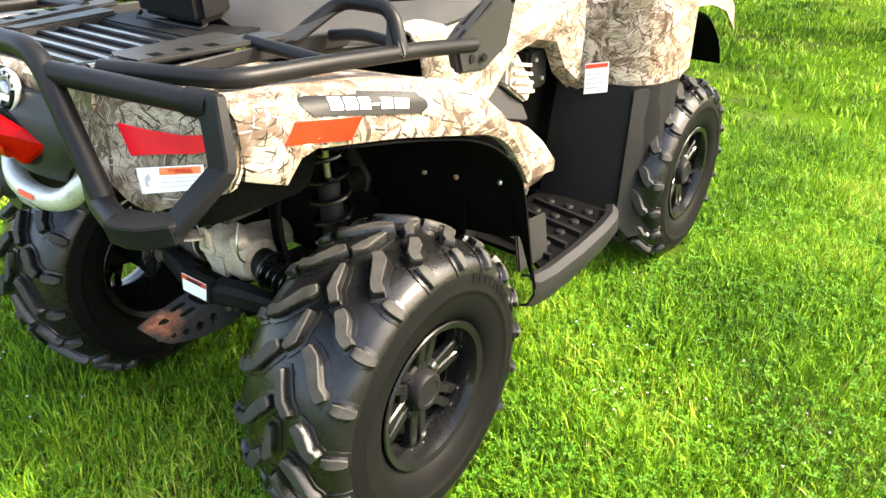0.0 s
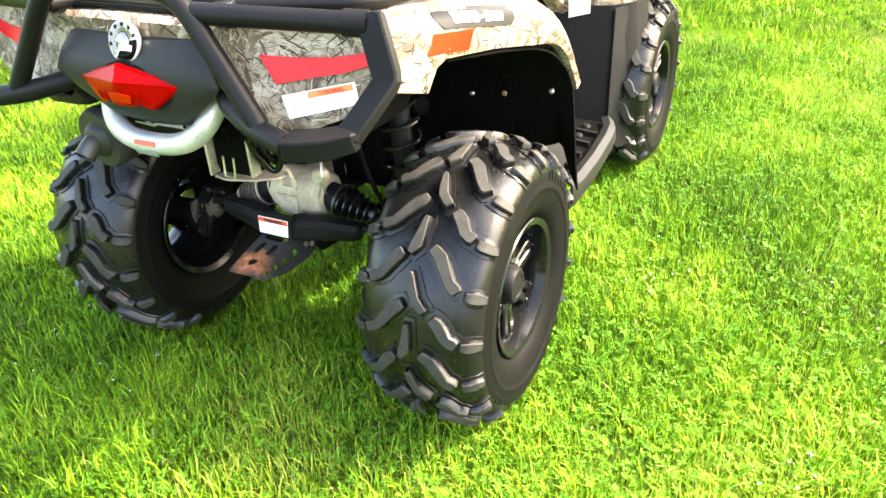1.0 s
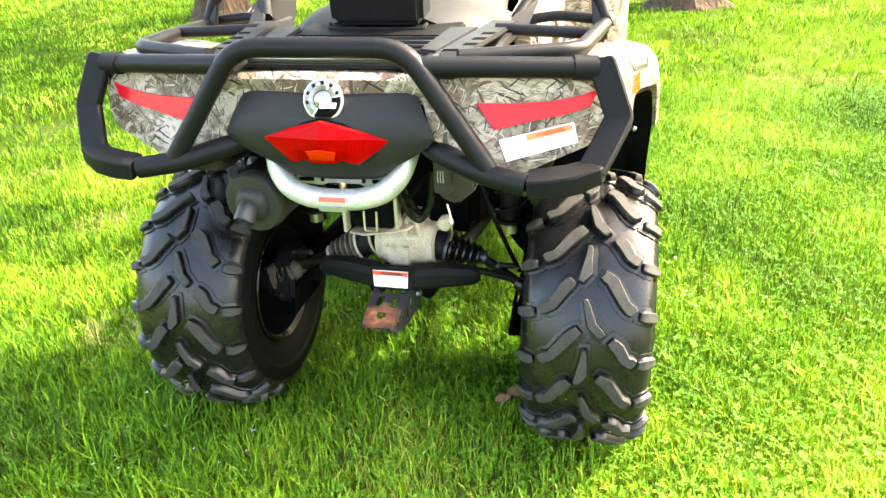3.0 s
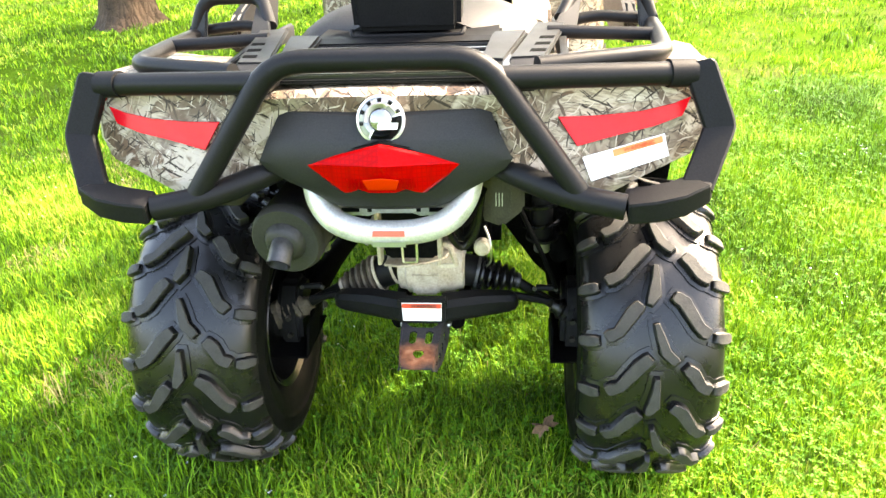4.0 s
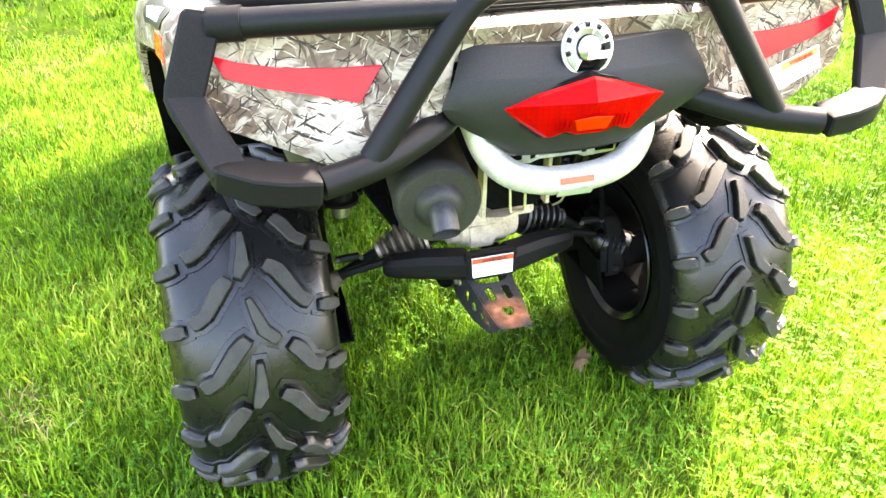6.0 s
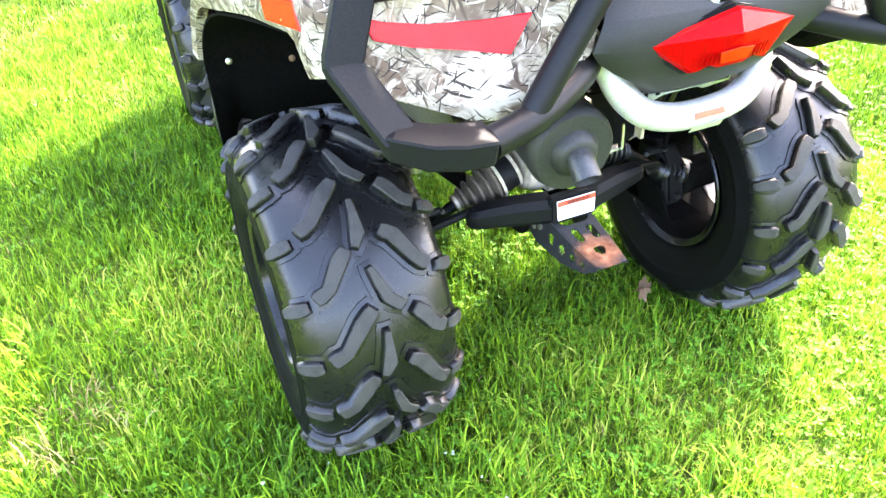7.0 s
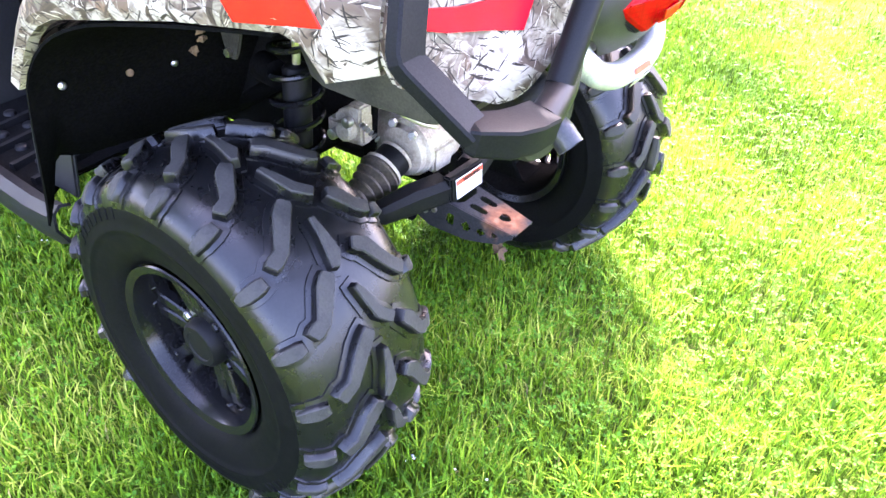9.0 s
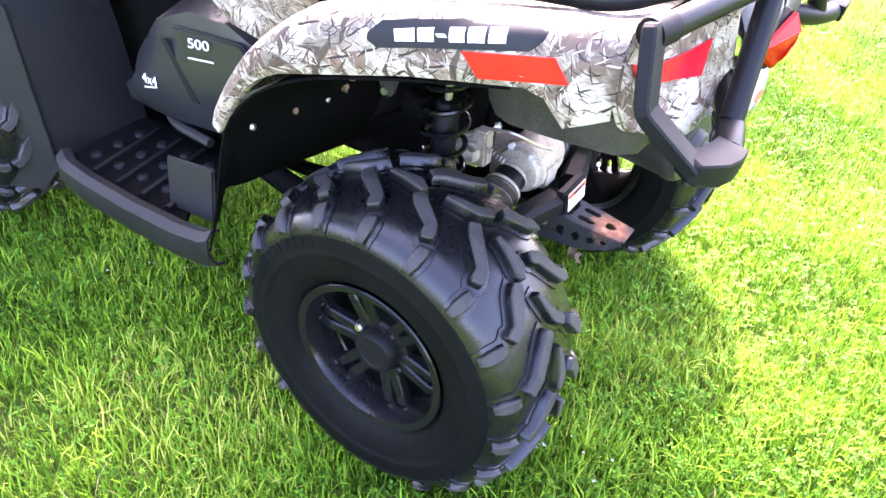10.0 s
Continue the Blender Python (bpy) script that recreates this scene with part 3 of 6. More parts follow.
def dead_leaf():
    bm = bmesh.new()
    rng = random.Random(4)
    pts = []
    for i in range(18):
        a = 2 * math.pi * i / 18
        r = 0.026 * (1.0 if i % 2 else 0.62) * (1.15 if abs(math.cos(a)) > 0.7 else 0.8)
        pts.append((r * 1.3 * math.cos(a), r * math.sin(a), 0.010 * math.sin(3 * a) + rng.uniform(-0.003, 0.003)))
    top = [bm.verts.new(p) for p in pts]
    mid = bm.verts.new((0, 0, 0.002))
    for i in range(18):
        bm.faces.new((top[i - 1], top[i], mid))
    ob = part("dead_leaf", bm, DEAD_LEAF)
    ob.matrix_basis = pose(0.268, -0.072, 0.076, 10, -8, 35)
    return tagged(ob, "curled brown dead oak leaf lying in the grass", "leaf")


dead_leaf()


# ---- trees ----
def tree(x, y, girth, height, seed, label):
    rng = random.Random(seed)
    base = float(rise(np.array(x), np.array(y)))
    root = tagged(new("tree"), label, "tree")
    root.matrix_basis = pose(x, y, base - 0.02)
    bm = bmesh.new()
    n, rings = 28, []
    for k, (z, f) in enumerate(((-0.05, 1.85), (0.0, 1.55), (0.06, 1.28), (0.16, 1.10), (0.4, 1.0), (1.0, 0.92), (1.8, 0.86), (2.6, 0.82), (height * 0.6, 0.55), (height * 0.85, 0.2))):
        ring = []
        for i in range(n):
            a = 2 * math.pi * i / n
            flare = 1 + max(0.0, 0.45 - 1.9 * z) * (0.9 * max(0, math.sin(2.5 * a + seed)) ** 2)
            r = girth / 2 * f * flare * (1 + 0.05 * math.sin(7 * a + seed) + 0.03 * math.sin(13 * a + z * 5))
            ring.append(bm.verts.new((r * math.cos(a) + 0.04 * z * math.sin(seed), r * math.sin(a), z)))
        rings.append(ring)
    for a, b in zip(rings, rings[1:]):
        for i in range(n):
            bm.faces.new((a[i - 1], a[i], b[i], b[i - 1]))
    bm.faces.new(rings[-1])
    trunk = part("trunk", bm, BARK, root)
    tips = []
    for k in range(9):
        a, z = 2 * math.pi * (k * 0.382 + rng.random() * 0.1), 2.7 + (height - 4.2) * k / 9
        reach = (height - z) * 0.55
        p = Vector((0.04 * z * math.sin(seed), 0, z))
        pts = [p]
        for s in (0.35, 0.7, 1.0):
            pts.append(p + Vector((math.cos(a + 0.3 * s) * reach * s, math.sin(a + 0.3 * s) * reach * s, reach * 0.55 * s + rng.uniform(-0.1, 0.2))))
        part("limb", tube(pts, [girth * 0.17, girth * 0.13, girth * 0.08, girth * 0.03], 8), BARK, root)
        tips += pts[1:]
    tips.append(Vector((0.04 * height * math.sin(seed), 0, height * 0.85)))
    r2 = np.random.default_rng(seed)
    per = 420
    at = np.concatenate([np.array(t) + r2.normal(0, 1, (per, 3)) * (0.75, 0.75, 0.55) for t in tips])
    m = len(at)
    u = r2.normal(0, 1, (m, 3))
    u /= np.linalg.norm(u, axis=1, keepdims=True)
    w = np.cross(u, r2.normal(0, 1, (m, 3)))
    w /= np.linalg.norm(w, axis=1, keepdims=True)
    s = r2.uniform(0.06, 0.12, (m, 1))
    v = np.stack([at - u * s, at + w * s * 0.5, at + u * s, at - w * s * 0.5], 1).reshape(-1, 3)
    crown = loose_mesh("crown", v, np.arange(m)[:, None] * 4 + [0, 1, 2, 3], np.zeros((0, 3), int), TREE_LEAF, "", "")
    crown.parent = root
    return root


tree(-3.75, 6.05, 0.50, 9.0, 2, "mature tree with grey-brown furrowed bark in the lawn")
tree(1.05, 6.25, 0.50, 8.0, 5, "mature tree with flared roots and furrowed bark in the lawn")


# ---- quad bike ----
AXLE_Y, AXLE_Z, FRONT_Y, FRONT_Z = -0.012, 0.336, 1.342, 0.328
quad = tagged(new("quad_bike"), "camouflage quad bike with black bumper and racks parked on grass", "quad bike")
quad.matrix_basis = Matrix.Translation((0, 0, -0.0325)) @ Matrix.Scale(1.085, 4)


# -- wheels --
def build_tyre(cx, cy, cz, width, radius, rows, phase):
    """Carcass and chevron lugs of one tyre; arms of the tread fall outwards at the back."""
    half, crown = width / 2, radius - 0.018
    prof = [(0.80 * half, 0.148), (0.88 * half, 0.156), (0.955 * half, 0.176), (0.985 * half, 0.200), (0.992 * half, 0.207), (1.008 * half, 0.2095), (1.010 * half, 0.2135), (1.000 * half, 0.216), (0.995 * half, 0.228), (0.975 * half, crown - 0.046), (0.925 * half, crown - 0.029), (0.82 * half, crown - 0.0165), (0.6 * half, crown - 0.007), (0.3 * half, crown - 0.001), (0.0, crown + 0.001)]
    prof = prof + [(-u, r) for u, r in prof[-2::-1]]
    inner = [(-0.80 * half, 0.145), (-0.5 * half, 0.137), (0.5 * half, 0.137), (0.80 * half, 0.145)]
    bm = bmesh.new()
    lathe(bm, prof + inner, (0, 0, 0), (1, 0, 0), 72, closed=True)
    for f in bm.faces:
        at = f.calc_center_median()
        f.material_index = int(math.hypot(at.y, at.z) < crown - 0.042)
    us = np.array([p[0] for p in prof[14::-1]])
    rs = np.array([p[1] for p in prof[14::-1]])

    arc_u, arc_r = us, rs
    arc = np.r_[0, np.cumsum(np.hypot(np.diff(arc_u), np.diff(arc_r)))]

    def place(u, v, lift):
        """u across, over the shoulder and down the sidewall; v along the tread (up at the back); lift off the carcass."""
        a, d = v / radius, abs(u)
        near, far = max(d - 0.012, 0.0), d + 0.012
        du = float(np.interp(far, arc, arc_u) - np.interp(near, arc, arc_u))
        dr = float(np.interp(far, arc, arc_r) - np.interp(near, arc, arc_r))
        long = math.hypot(du, dr)
        uu = float(np.interp(d, arc, arc_u)) - dr / long * lift
        r = float(np.interp(d, arc, arc_r)) + du / long * lift
        return Vector((math.copysign(uu, u), -r * math.cos(a), r * math.sin(a)))

    def lug(line, widths, lift):
        """One moulded block with rounded ends on its low platform, at the back of the wheel, about the axle."""
        b = bmesh.new()
        rings = []
        for grow, h in ((0.0105, -0.003), (0.0092, 0.0026), (0.0018, 0.0034), (-0.0004, lift * 0.86), (-0.0022, lift)):
            left, right = [], []
            for i, ((u, v), wd) in enumerate(zip(line, widths)):
                p, q = line[max(i - 1, 0)], line[min(i + 1, len(line) - 1)]
                d = Vector((q[0] - p[0], q[1] - p[1])).normalized()
                w2 = wd / 2 + grow
                end = -1 if i == 0 else 1 if i == len(line) - 1 else 0
                if end:
                    out, w2s = grow + 0.003, w2 * 0.74
                    tip = [(u + d.x * end * out - d.y * t * w2s, v + d.y * end * out + d.x * t * w2s) for t in (1, -1)]
                    back = (u - d.x * end * 0.2 * wd, v - d.y * end * 0.2 * wd)
                    edge = [(back[0] - d.y * t * w2, back[1] + d.x * t * w2) for t in (1, -1)]
                    for side, n in ((left, 0), (right, 1)):
                        side += [tip[n], edge[n]] if end < 0 else [edge[n], tip[n]]
                else:
                    left.append((u - d.y * w2, v + d.x * w2))
                    right.append((u + d.y * w2, v - d.x * w2))
            rings.append([b.verts.new(place(u, v, h)) for u, v in left + right[::-1]])
        n = len(rings[0])
        for k, (p, q) in enumerate(zip(rings, rings[1:])):
            for i in range(n):
                b.faces.new((p[i - 1], p[i], q[i], q[i - 1])).material_index = 1 if k == 3 else 0
        half_n = n // 2
        for i in range(half_n - 1):
            b.faces.new((rings[-1][i], rings[-1][i + 1], rings[-1][n - 2 - i], rings[-1][n - 1 - i])).material_index = 1
        bmesh.ops.recalc_face_normals(b, faces=b.faces)
        for f in b.faces:
            f.smooth = True
        for e in b.edges:
            if len(e.link_faces) == 2 and e.calc_face_angle(0) > 0.75:
                e.smooth = False
        me = bpy.data.meshes.new("lug")
        b.to_mesh(me)
        b.free()
        me.materials.append(RUBBER)
        me.materials.append(LUG)
        return me

    for v in bm.verts:
        floor = 0.033 - cz
        if v.co.z < floor:
            v.co.z = floor + 0.004 * (v.co.z - floor)
        v.co.x *= 1 + 0.05 * max(0.0, (-v.co.z - 0.15) / 0.15)
    tyre = part("tyre", bm, (RUBBER, SIDEWALL), quad, "black mud tyre with dusty chevron lugs")
    tyre.matrix_basis = pose(cx, cy, cz)
    g = half / 0.13
    step = 2 * math.pi / rows
    wide = [0.023, 0.025, 0.021, 0.024]
    side = [0.022, 0.023, 0.023, 0.019]

    def fit(line):
        return [(u * g, v * 18.0 / rows) for u, v in line]

    shoulder_r = lug(fit([(0.101, -0.071), (0.111, -0.072), (0.122, -0.072), (0.133, -0.072)]), side, 0.0125)
    shoulder_l = lug(fit([(-0.099, -0.079), (-0.110, -0.080), (-0.121, -0.080), (-0.132, -0.080)]), side, 0.0125)
    kinds = [
        [
            lug(fit([(0.000, 0.066), (-0.001, 0.042), (-0.004, 0.012), (-0.012, -0.006)]), [0.010, 0.014, 0.022, 0.015], 0.018),
            lug(fit([(-0.028, -0.008), (-0.040, -0.022), (-0.064, -0.060), (-0.083, -0.070)]), wide, 0.018),
            lug(fit([(0.029, 0.008), (0.044, -0.003), (0.068, -0.048), (0.083, -0.063)]), wide, 0.018),
            shoulder_l, shoulder_r,
        ],
        [
            lug(fit([(-0.002, 0.062), (0.005, 0.038), (0.012, 0.012), (0.030, -0.007)]), [0.010, 0.015, 0.020, 0.019], 0.018),
            lug(fit([(0.049, -0.019), (0.060, -0.030), (0.074, -0.056), (0.089, -0.065)]), wide, 0.018),
            lug(fit([(-0.013, 0.000), (-0.030, -0.017), (-0.060, -0.058), (-0.081, -0.069)]), wide, 0.018),
            shoulder_l, shoulder_r,
        ],
    ]
    for k in range(-5, rows - 5):
        a = phase + k * step
        if math.sin(a - 0.10) < -0.84:
            continue
        for me in kinds[k % 2]:
            block = new("lug", me)
            block.parent = tyre
            block.matrix_basis = Matrix.Rotation(-a, 4, "X")
    out = 1 if cx > 0 else -1
    for start, widths in ((0.5, (0.020, 0.016, 0.019, 0.008, 0.021, 0.015, 0.019, 0.017)), (3.7, (0.013, 0.017, 0.012, 0.018, 0.011, 0.016))):
        t = start
        for wd in widths:
            b = bmesh.new()
            ring = [(r, t + f * wd / 0.236) for r, f in ((0.2275, 0), (0.2455, 0.08), (0.2455, 0.80), (0.2275, 0.72))]
            slab(b, [(out * (half * 0.975 if r > 0.24 else half * 0.993), r * math.cos(q), r * math.sin(q)) for r, q in ring], (out * 0.0016, 0, 0), 0.0005, 1)
            part("sidewall_mark", b, SIDEWALL, tyre, "worn moulded mark on the sidewall")
            t += (wd + 0.004) / 0.236
    return tyre


def wheel(cx, cy, cz, s, width, radius, lean, phase):
    """s: +1 on the right, -1 on the left."""
    half = width / 2
    at = (cx, cy, cz)
    ax = (s, 0, 0)
    bm = bmesh.new()
    big = 0.985
    barrel = [(0.82 * half, 0.143), (0.88 * half, 0.151), (0.90 * half, 0.149), (0.87 * half, 0.136), (0.74 * half, 0.129), (0.60 * half, 0.127), (-0.60 * half, 0.125), (-0.84 * half, 0.136), (-0.90 * half, 0.149), (-0.88 * half, 0.151), (-0.80 * half, 0.143), (-0.5 * half, 0.132), (0.5 * half, 0.132)]
    barrel = [(u, r * big) for u, r in barrel]
    lathe(bm, barrel, at, ax, 56, closed=True)
    rim = part("wheel", bm, RIM, quad, "gloss black alloy wheel")
    face = 0.56 * half
    b0 = bmesh.new()
    lathe(b0, [(u * half, r * big) for u, r in ((-0.84, 0.1335), (-0.60, 0.1225), (0.40, 0.1245), (0.42, 0.1255), (-0.60, 0.1245), (-0.84, 0.1355))], at, ax, 48, closed=True)
    part("rim_barrel", b0, BARREL, rim, "matt black inner barrel")
    p = lambda r, t, u: Vector(at) + Vector((s * u, r * math.cos(t), r * math.sin(t)))
    section = [(-0.7, -1), (0.7, -1), (1, -0.7), (1, 0.7), (0.75, 1), (-0.75, 1), (-1, 0.7), (-1, -0.7)]
    for k in range(6):
        a = 2 * math.pi * k / 6 + lean
        for d in (-0.125, 0.125):
            b2 = bmesh.new()
            sweep(b2, [p(0.042, a + d * 1.9, face * 0.92), p(0.088, a + d * 1.25, face), p(0.108, a + d * 1.1, face + 0.003), p(0.125, a + d * 1.1, face - 0.006)], [0.011, 0.0100, 0.0098, 0.0105], section=section, up=(s, 0, 0))
            part("spoke", b2, RIM, rim)
        b2 = bmesh.new()
        sweep(b2, [p(0.050, a, face * 0.80), p(0.084, a, face * 0.86)], [0.010, 0.007], section=section, up=(s, 0, 0))
        part("spoke_web", b2, RIM, rim)
    b3 = bmesh.new()
    lathe(b3, [(face - 0.03, 0.058), (face + 0.002, 0.060), (face + 0.006, 0.055), (face + 0.005, 0.041), (face + 0.020, 0.039), (face + 0.025, 0.034), (face + 0.0255, 0.026), (face + 0.0235, 0.024), (face + 0.0235, 0.0)], at, ax, 32)
    part("hub_cap", b3, PLASTIC, rim, "black plastic hub cap")
    for k in range(4):
        a = 2 * math.pi * k / 4 + lean + 0.4
        b4 = bmesh.new()
        o = Vector(at) + Vector((s * face, 0.049 * math.cos(a), 0.049 * math.sin(a)))
        lathe(b4, [(0.0, 0.008), (0.008, 0.008), (0.011, 0.006), (0.011, 0.0)], o, ax, 6)
        # first nut gets bright steel to stand for a glint; all are black
        part("wheel_nut", b4, RIM if k else STEEL, rim, "black wheel nut" if k else "wheel nut coloured bright for a glint", angle=20)
    # raised ring and paired blocks where the spokes meet the barrel
    b5 = bmesh.new()
    lathe(b5, [(face - 0.022, 0.1265), (face - 0.022, 0.1215), (face - 0.014, 0.1200), (face - 0.008, 0.1215), (face - 0.008, 0.1265)], at, ax, 48, closed=True)
    part("rim_step", b5, RIM, rim)
    for k in range(6):
        for d in (-0.1375, 0.1375):
            a = 2 * math.pi * k / 6 + lean + d
            o = p(0.1275, a, 0.66 * half)
            t = Vector((0, -math.sin(a), math.cos(a)))
            q = Vector((0, math.cos(a), math.sin(a)))
            b5 = bmesh.new()
            slab(b5, [o + t * 0.0055, o - t * 0.0055, o - t * 0.0065 - Vector((s * 0.030, 0, 0)), o + t * 0.0065 - Vector((s * 0.030, 0, 0))], -q * 0.004, 0.0015, 1)
            part("rim_block", b5, RIM, rim)
    b6 = bmesh.new()
    lathe(b6, [(-0.75 * half, 0.034), (-0.70 * half, 0.040), (-0.60 * half, 0.040), (-0.55 * half, 0.036), (face - 0.01, 0.034)], at, ax, 32)
    part("brake_drum", b6, BARREL, rim, "matt black brake disc carrier")
    build_tyre(cx, cy, cz, width, radius, 19, phase)
    return rim


wheel(0.428, AXLE_Y, AXLE_Z, 1, 0.258, 0.307, 0.35, radians(2.4))
wheel(-0.428, AXLE_Y, AXLE_Z, -1, 0.258, 0.307, 0.15, radians(8.9))
wheel(0.415, FRONT_Y, FRONT_Z, 1, 0.205, 0.296, 0.6, 0.06)
wheel(-0.415, FRONT_Y, FRONT_Z, -1, 0.205, 0.296, 0.0, 0.06)


# -- rear bodywork --
def panel_y(x, z):
    """The rear face of the bodywork."""
    x = abs(x)
    return -0.349 + 0.20 * (x - 0.244) + 0.24 * (z - 0.90)


def rear_panel(s):
    out = [(0.150, 0.936), (0.30, 0.940), (0.405, 0.940), (0.440, 0.918), (0.452, 0.888), (0.452, 0.858), (0.440, 0.830), (0.318, 0.782), (0.300, 0.777), (0.276, 0.779), (0.262, 0.788), (0.200, 0.822), (0.172, 0.842)]
    bm = bmesh.new()
    slab(bm, [(s * x, panel_y(x, z), z) for x, z in out], (0, 0.014, 0), 0.004)
    ob = part("rear_panel", bm, CAMO, quad, "twig camouflage rear body panel")
    ref = [(0.244, 0.895), (0.30, 0.8925), (0.36, 0.894), (0.405, 0.901), (0.431, 0.909), (0.420, 0.884), (0.380, 0.873), (0.335, 0.866), (0.272, 0.853)]
    b2 = bmesh.new()
    slab(b2, [(s * x, panel_y(x, z) - 0.002, z) for x, z in ref], (0, -0.003, 0), 0.001, 1)
    part("reflector", b2, RED_REFLECTOR, ob, "red adhesive reflector strip")
    if s > 0:
        on = lambda x, z, lift: (x, panel_y(x, z) - lift, z)
        b3 = bmesh.new()
        slab(b3, [on(x, z, 0.002) for x, z in ((0.280, 0.837), (0.396, 0.861), (0.404, 0.830), (0.293, 0.803))], (0, -0.0012, 0))
        part("warning_label", b3, LABEL, ob, "white warning label with orange heading")
        b4 = bmesh.new()
        slab(b4, [on(x, z, 0.0036) for x, z in ((0.322, 0.8445), (0.393, 0.8590), (0.3945, 0.8500), (0.3245, 0.8350))], (0, -0.0008, 0))
        part("label_heading", b4, LABEL_ORANGE, ob)
        words("label_words", "WARNING", 0.0095, facing(on(0.360, 0.8472, 0.0052), (1, 0.2, 0.205), (-0.2, 0, 1)), LABEL_RED, ob)
        b5 = bmesh.new()
        slab(b5, [on(x, z, 0.0036) for x, z in ((0.297, 0.827), (0.304, 0.8345), (0.309, 0.826), (0.303, 0.822), (0.307, 0.815), (0.300, 0.816))], (0, -0.0006, 0))
        part("pictogram", b5, LABEL_GREY, ob, "small grey pictogram")
        for k in range(3):
            b5 = bmesh.new()
            z, e = 0.831 - 0.0065 * k, 0.0005
            slab(b5, [on(x, zz, 0.0036) for x, zz in ((0.327, z), (0.396 - 0.006 * k, z + 0.0145), (0.396 - 0.006 * k, z + 0.0145 + 2 * e), (0.327, z + 2 * e))], (0, -0.0006, 0))
            part("label_line", b5, LABEL_GREY, ob)
    return ob


for s in (1, -1):
    rear_panel(s)


def rear_strip():
    """Camouflage strip across the back above the tail panel."""
    xs = np.linspace(-0.20, 0.20, 17)
    prof = [(-0.362, 0.895), (-0.366, 0.915), (-0.364, 0.932), (-0.354, 0.940), (-0.335, 0.941), (-0.20, 0.930)]
    grid = [[(x, y + 0.12 * x * x, z - 0.10 * x * x) for y, z in prof] for x in xs]
    return part("rear_deck", sheet(bmesh.new(), grid, 0.006), CAMO, quad, "twig camouflage body strip over the tail panel")


rear_strip()


def fender(s):
    """Rear mudguard shell: top, rounded edge, side and arch lip."""
    ys = np.array([-0.305, -0.285, -0.262, -0.235, -0.205, -0.16, -0.11, -0.05, 0.01, 0.06, 0.105, 0.145, 0.18, 0.21, 0.235, 0.255, 0.272])
    xs = np.interp(ys, [-0.305, -0.262, -0.20, -0.05, 0.12, 0.20, 0.272], [0.447, 0.476, 0.482, 0.497, 0.530, 0.540, 0.545])
    zt = np.interp(ys, [-0.305, -0.24, -0.01, 0.10, 0.145, 0.18, 0.21, 0.235, 0.255, 0.272], [0.945, 0.946, 0.917, 0.893, 0.866, 0.838, 0.808, 0.775, 0.744, 0.714])
    zl = np.interp(ys, [-0.305, -0.285, -0.262, -0.235, -0.205, -0.05, 0.105, 0.145, 0.18, 0.21, 0.235, 0.255, 0.272], [0.846, 0.840, 0.833, 0.864, 0.871, 0.845, 0.813, 0.804, 0.787, 0.762, 0.730, 0.700, 0.672])
    grid = []
    for y, x, top, lip in zip(ys, xs, zt, zl):
        drop = 0.020 if y < 0.13 else 0.012
        row = [(0.16, y, top - 0.022), (0.26, y, top - 0.018), (x - 0.085, y, top - 0.006), (x - 0.045, y, top), (x - 0.018, y, top - drop * 0.35), (x - 0.005, y, top - drop), (x, y, top - drop * 2), (x + 0.002, y, (top - 2 * drop) * 0.5 + lip * 0.5), (x + 0.004, y, lip + 0.012), (x + 0.001, y, lip), (x - 0.014, y, lip - 0.001)]
        grid.append([(s * a, b, c) for a, b, c in row])
    g = np.array(grid)
    ob = part("rear_fender", sheet(bmesh.new(), g if s > 0 else g[::-1], 0.005), CAMO, quad, "twig camouflage rear mudguard")

    def on_side(y, z, lift=0.004):
        k = [float(np.interp(y, ys, v)) for v in (xs, zt, zl)]
        return Vector((s * (float(np.interp(z, [k[2] + 0.012, k[1] - 0.04, k[1] - 0.02, k[1] - 0.007, k[1]], [k[0] + 0.004, k[0], k[0] - 0.005, k[0] - 0.018, k[0] - 0.045])) + lift), y, z))

    def patch(name, pts, mat, thick, parent, label=""):
        bm = bmesh.new()
        slab(bm, [on_side(y, z, -0.002) for y, z in pts], (s * (thick + 0.006), 0, 0), 0.0008, 1)
        return part(name, bm, mat, parent, label)

    patch("side_reflector", [(-0.262, 0.886), (-0.240, 0.913), (-0.123, 0.893), (-0.150, 0.866)], ORANGE_REFLECTOR, 0.003, ob, "orange-red side reflector")
    def band(name, y0, y1, low, high, lift, mat, label, skew=0.0, n=16):
        """A thin plate that follows the side of the mudguard, with clipped ends."""
        rows = []
        for y in np.linspace(y0, y1, n):
            cut = 0.34 * max(0.0, 1 - min(y - y0, y1 - y) / 0.016) ** 2 if skew == 0 else 0.0
            lo, hi = low(y), high(y)
            rows.append([on_side(y + skew * t, lo + (hi - lo) * (cut + (1 - 2 * cut) * t), lift) for t in (0.0, 0.25, 0.5, 0.75, 1.0)])
        g = np.array([[tuple(p) for p in row] for row in rows])
        return part(name, sheet(bmesh.new(), g if s < 0 else g[::-1], 0.003), mat, ob, label)

    low = lambda y: 0.9115 - 0.206 * (y + 0.205)
    high = lambda y: 0.9425 - 0.206 * (y + 0.205)
    band("badge", -0.222, 0.006, low, high, 0.0045, GREY_PLASTIC, "dark plastic badge plate")
    for a, b in ((-0.178, -0.157), (-0.152, -0.131), (-0.126, -0.107), (-0.102, -0.091), (-0.086, -0.065), (-0.060, -0.034)):
        thin = 0.0140 if b - a < 0.015 else 0.0085
        band("badge_mark", a, b, lambda y: low(y) + thin, lambda y: high(y) - thin, 0.0062, DECAL, "plain white mark on the badge", 0.004, 3)
